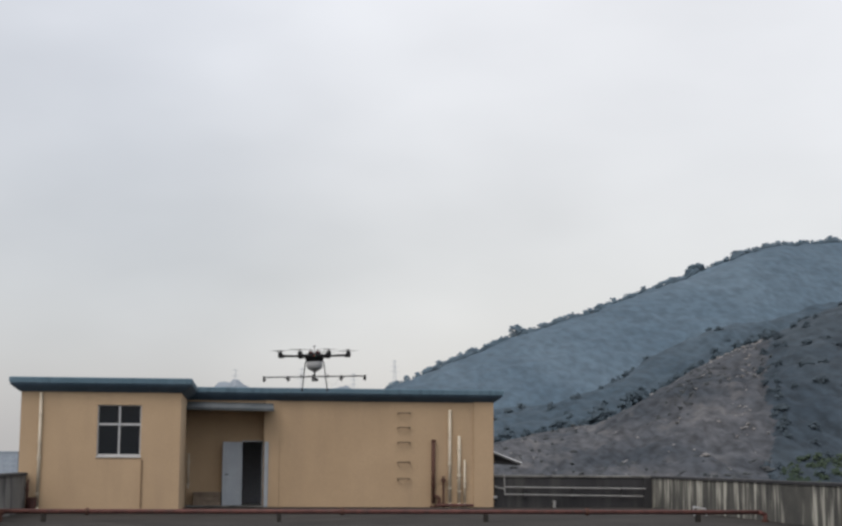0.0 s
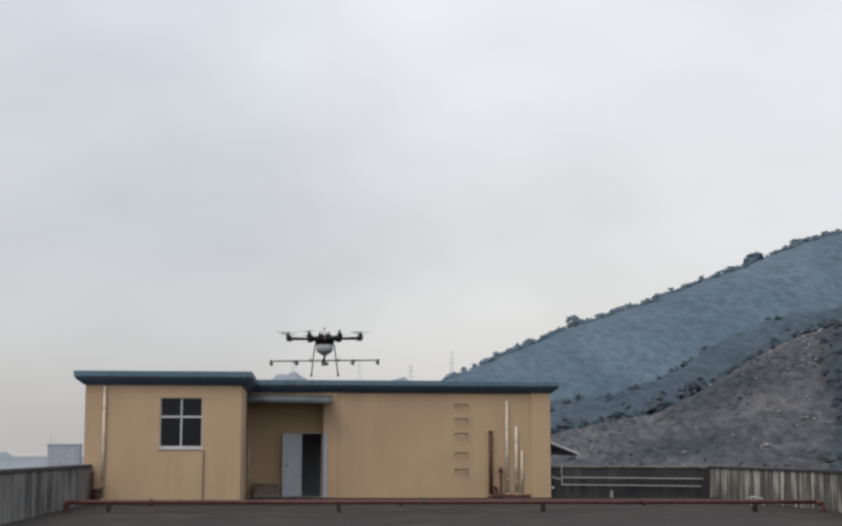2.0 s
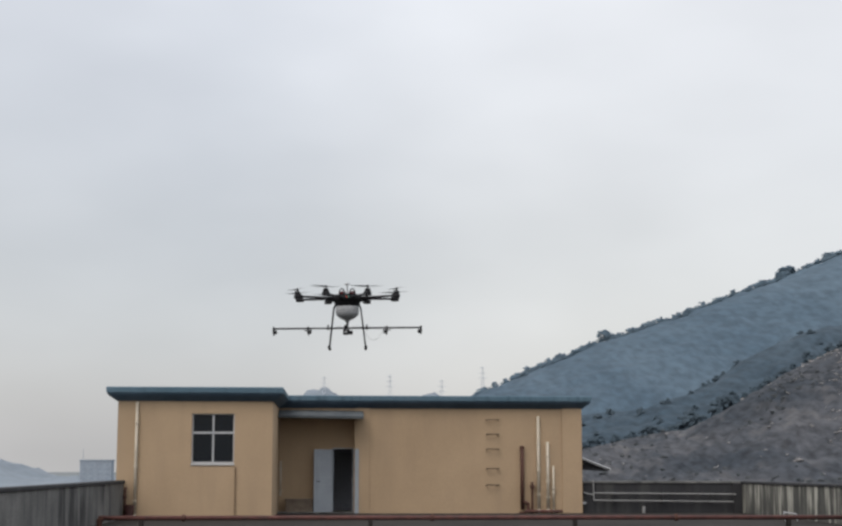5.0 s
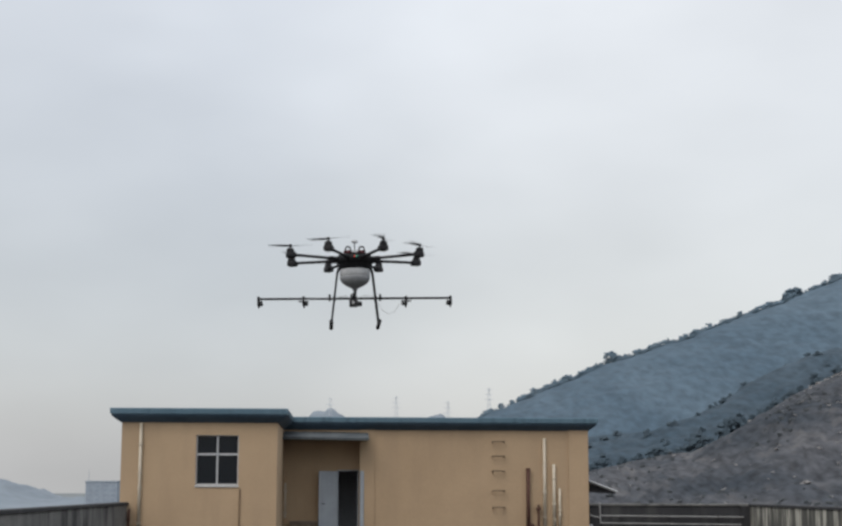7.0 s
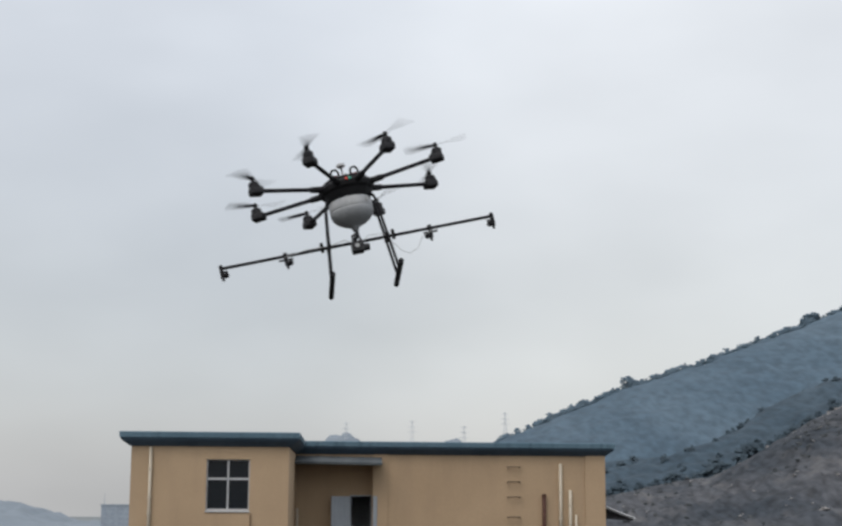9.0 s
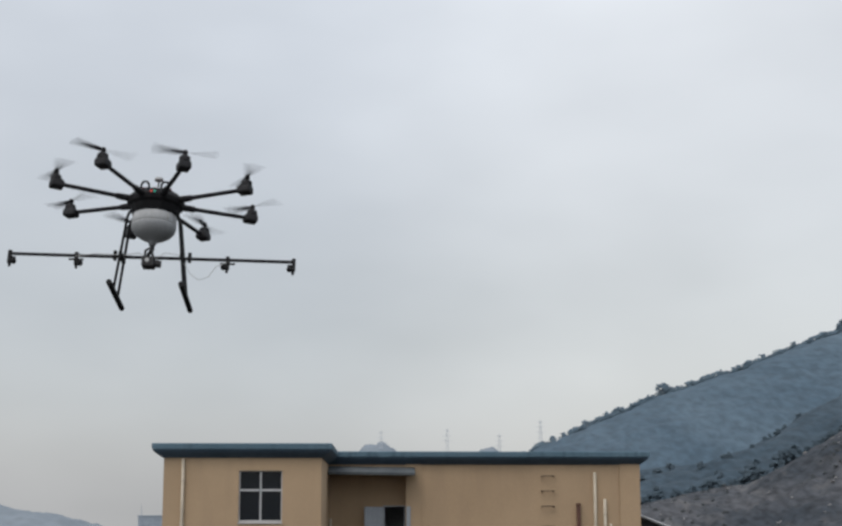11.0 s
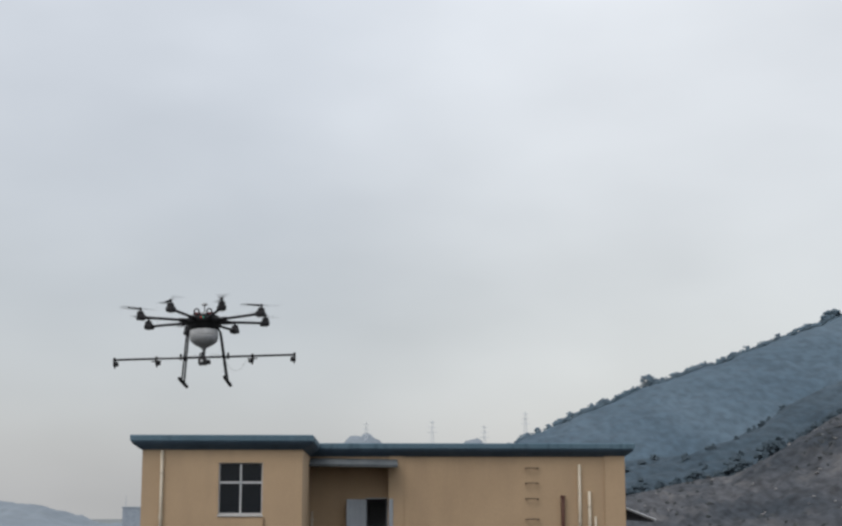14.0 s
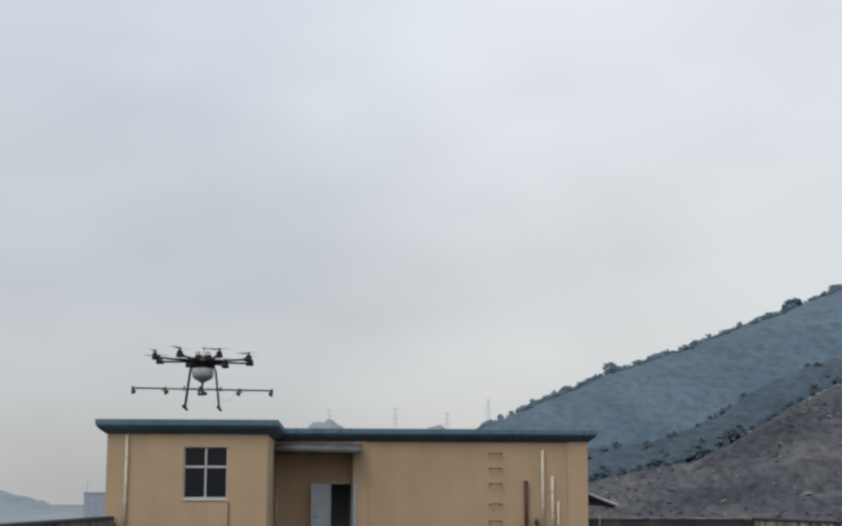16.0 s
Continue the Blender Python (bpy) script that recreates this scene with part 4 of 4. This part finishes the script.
def woods(name, places, material, label, kinds=TEMPLATES):
    """One mesh of many trees; places are of x, y, z, height, spread."""
    vs, fs, at = [], [], 0
    for x, y, z, h, w in places:
        v, f = kinds[RNG.randrange(4)]
        a = RNG.uniform(0, 6.28)
        c, s = math.cos(a) * h * w, math.sin(a) * h * w
        vs.append(np.stack([x + v[:, 0] * c - v[:, 1] * s, y + v[:, 0] * s + v[:, 1] * c, z + v[:, 2] * h], 1))
        fs.append(f + at)
        at += len(v)
    vs, fs = np.concatenate(vs), np.concatenate(fs)
    me = bpy.data.meshes.new(name)
    me.vertices.add(len(vs)), me.loops.add(fs.size), me.polygons.add(len(fs))
    me.vertices.foreach_set("co", vs.ravel().astype(np.float32))
    me.loops.foreach_set("vertex_index", fs.ravel().astype(np.int32))
    me.polygons.foreach_set("loop_start", np.arange(0, fs.size, 3, dtype=np.int32))
    me.update(calc_edges=True)
    me.shade_smooth()
    # crowns are shaded mostly like the canopy that they belong to
    own = np.empty(len(vs) * 3, np.float32)
    me.vertices.foreach_get("normal", own)
    nn = own.reshape(-1, 3) * 0.14 + np.array([0.0, -0.30, 0.48])
    nn /= np.linalg.norm(nn, axis=1, keepdims=True)
    me.normals_split_custom_set_from_vertices(nn.tolist())
    me.materials.append(M[material])
    ob = new(name, me)
    return tagged(ob, label, "woods", kind="stuff")


def build_woods():
    mid, dark, scrub, green, edge, rocks, hollow = [], [], [], [], [], [], []
    for _ in range(520):
        y = RNG.uniform(888, 904)
        x = RNG.uniform(60, 425)
        h = RNG.choice((4.5, 5.0, 5.5, 6.0, 7.5, 9.0)) * RNG.uniform(0.8, 1.1)
        edge.append((x, y, main_height(x, y) - 0.58 * h, h, RNG.uniform(0.75, 1.1)))
    for x, h in ((166, 9.0), (138, 6.5), (134, 5.5), (120, 5.0), (277, 7.5), (281, 8.5), (286, 7.0), (310, 6.0), (330, 6.0)):
        for k in range(3):
            edge.append((x + RNG.uniform(-2.2, 2.2), 898 + RNG.uniform(-2, 2), main_height(x, 898) - 0.8, h * RNG.uniform(0.75, 1.0), 1.1))
    for _ in range(90):
        y = RNG.uniform(470, 640)
        x = RNG.uniform(70, 290) * y / 620
        h = RNG.uniform(3.0, 6.5)
        mid.append((x, y, mid_height(x, y) - 0.60 * h, h, RNG.uniform(0.9, 1.3)))
    # dark full trees in the hollow behind the quarried crest
    for x, h in ((84, 4.5), (90, 5.0), (95, 5.5), (101, 5.0), (107, 5.5), (113, 7.5), (116, 6.0), (121, 5.0), (127, 7.5), (130, 6.0), (137, 7.5), (140, 8.5), (143, 7.0), (149, 6.0), (154, 7.0), (159, 6.5), (165, 7.0), (170, 7.5), (176, 6.5), (182, 8.0), (188, 7.0)):
        for k in range(3):
            xx, y = x + RNG.uniform(-2.4, 2.4), 522 + RNG.uniform(-5, 5)
            hh = h * RNG.uniform(0.8, 1.25)
            hollow.append((xx, y, max(mid_height(xx, y), spur_height(xx, y)) - 0.22 * hh, hh, RNG.uniform(0.85, 1.15)))
    n = 0
    while n < 170:
        y = RNG.uniform(285, 520)
        x = RNG.uniform(165, 265) * y / 500
        if quarry_edge(x, y) > RNG.uniform(-3, 4) and (quarry_edge(x, y) < 5 or RNG.random() < 0.15):
            h = RNG.uniform(2.0, 4.6)
            dark.append((x, y, spur_height(x, y) - 0.58 * h, h, RNG.uniform(0.9, 1.4)))
            n += 1
    for _ in range(170):
        y = RNG.uniform(270, 325)
        x = (RNG.gauss(200, 6.0) + (325 - y) * 0.05) * y / 500
        h = RNG.uniform(1.2, 2.8)
        if quarry_edge(x, y) > 2:
            green.append((x, y, spur_height(x, y) - 0.5 * h, h, RNG.uniform(1.0, 1.5)))
    for _ in range(1500):
        y = RNG.uniform(255, 505)
        x = RNG.uniform(70, 186) * y / 500
        thick = fbm(x, y, 0.025) + (430 - y) * 0.0025
        if thick > RNG.uniform(-0.1, 0.75):
            h = RNG.uniform(0.6, 1.7)
            scrub.append((x, y, spur_height(x, y) - 0.58 * h, h, RNG.uniform(1.3, 2.4)))
    for _ in range(80):
        y = RNG.uniform(260, 505)
        x = RNG.uniform(75, 184) * y / 500
        h = RNG.uniform(0.5, 1.9) * RNG.uniform(0.5, 1.0)
        rocks.append((x, y, spur_height(x, y) - 0.62 * h, h, RNG.uniform(1.0, 2.2)))
    for _ in range(110):
        u = RNG.uniform(162, 184)
        y = RNG.uniform(476, 502)
        h = RNG.uniform(0.6, 1.6)
        rocks.append((u * y / 500, y, spur_height(u * y / 500, y) - 0.55 * h, h, RNG.uniform(1.2, 2.4)))
    # the pale scarp that falls from the crest beside the woods
    for _ in range(90):
        y = RNG.uniform(350, 490)
        x = (178 - (490 - y) * 0.035 + RNG.gauss(0, 2.8)) * y / 500
        h = RNG.uniform(0.4, 1.2)
        rocks.append((x, y, spur_height(x, y) - 0.74 * h, h, RNG.uniform(1.2, 3.0)))
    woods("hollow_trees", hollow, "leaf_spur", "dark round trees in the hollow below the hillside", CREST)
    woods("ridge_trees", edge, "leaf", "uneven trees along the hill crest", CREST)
    woods("spur_woodland", mid, "leaf_spur", "darker woodland on the middle spur", CREST)
    woods("dark_woodland", dark, "leaf_dark_lift", "dark woodland beside the quarried slope", CREST)
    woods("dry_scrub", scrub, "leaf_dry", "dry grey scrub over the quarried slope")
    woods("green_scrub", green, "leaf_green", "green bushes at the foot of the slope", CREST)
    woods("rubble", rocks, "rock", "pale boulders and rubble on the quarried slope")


def build_distance():
    sheet("hill_far", np.linspace(-620, 330, 320), np.linspace(1150, 1950, 26), far_height, "haze_hill", "far hills coloured pale for haze", "hill")
    # transmission towers, haze in their pale steel colour
    for x, top in ((-10, 93), (57, 95), (110, 90), (152, 104)):
        p = thing("pylon", "lattice power pylon on the far ridge, coloured pale for haze", "pylon", "power pylons", at=(x, 1500, top - 40))
        bm = bmesh.new()
        for sx in (-1, 1):
            for sy in (-1, 1):
                rod(bm, (sx * 2.6, sy * 2.6, -6), (sx * 0.5, sy * 0.5, 40), 0.22, 0.14, 5)
        for k in range(8):
            z0, z1 = k * 5, k * 5 + 5
            w0, w1 = 2.5 - 2.0 * z0 / 40, 2.5 - 2.0 * z1 / 40
            for s in (-1, 1):
                rod(bm, (-s * w0, -w0, z0), (s * w1, -w1, z1), 0.1, None, 4)
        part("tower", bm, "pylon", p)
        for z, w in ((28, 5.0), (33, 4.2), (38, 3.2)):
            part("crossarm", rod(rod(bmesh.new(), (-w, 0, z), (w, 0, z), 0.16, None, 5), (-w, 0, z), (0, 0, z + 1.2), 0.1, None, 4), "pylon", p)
    # far apartment blocks, walls and windows nearly one hazy colour
    for x, w, top, y in ((-152, 20, 5.2, 960), (-137, 9, 7.0, 1000)):
        t = thing("apartment_block", "far apartment block coloured pale for haze", "building", "far blocks", at=(x, y, -15))
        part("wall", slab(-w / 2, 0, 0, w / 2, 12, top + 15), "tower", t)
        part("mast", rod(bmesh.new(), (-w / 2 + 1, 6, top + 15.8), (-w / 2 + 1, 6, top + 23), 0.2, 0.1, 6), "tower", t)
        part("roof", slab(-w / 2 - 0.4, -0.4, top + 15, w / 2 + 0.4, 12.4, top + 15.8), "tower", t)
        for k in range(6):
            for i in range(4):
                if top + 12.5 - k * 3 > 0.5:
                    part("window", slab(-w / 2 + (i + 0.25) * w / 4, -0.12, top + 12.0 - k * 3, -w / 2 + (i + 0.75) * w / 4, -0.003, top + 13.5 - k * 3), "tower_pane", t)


build_land()
build_woods()
build_distance()


# ---- what moves ----
def motions():
    walk(drone, [(t, pose(x, y, z, rx, ry, rz)) for t, x, y, z, rx, ry, rz in FLIGHT])
    for k, (pr, x, y, z, way) in enumerate(PROPS):
        walk(pr, [(i / 30, pose(x, y, z, 0, 0, 37 * k + way * 83 * i)) for i in range(481)])


motions()
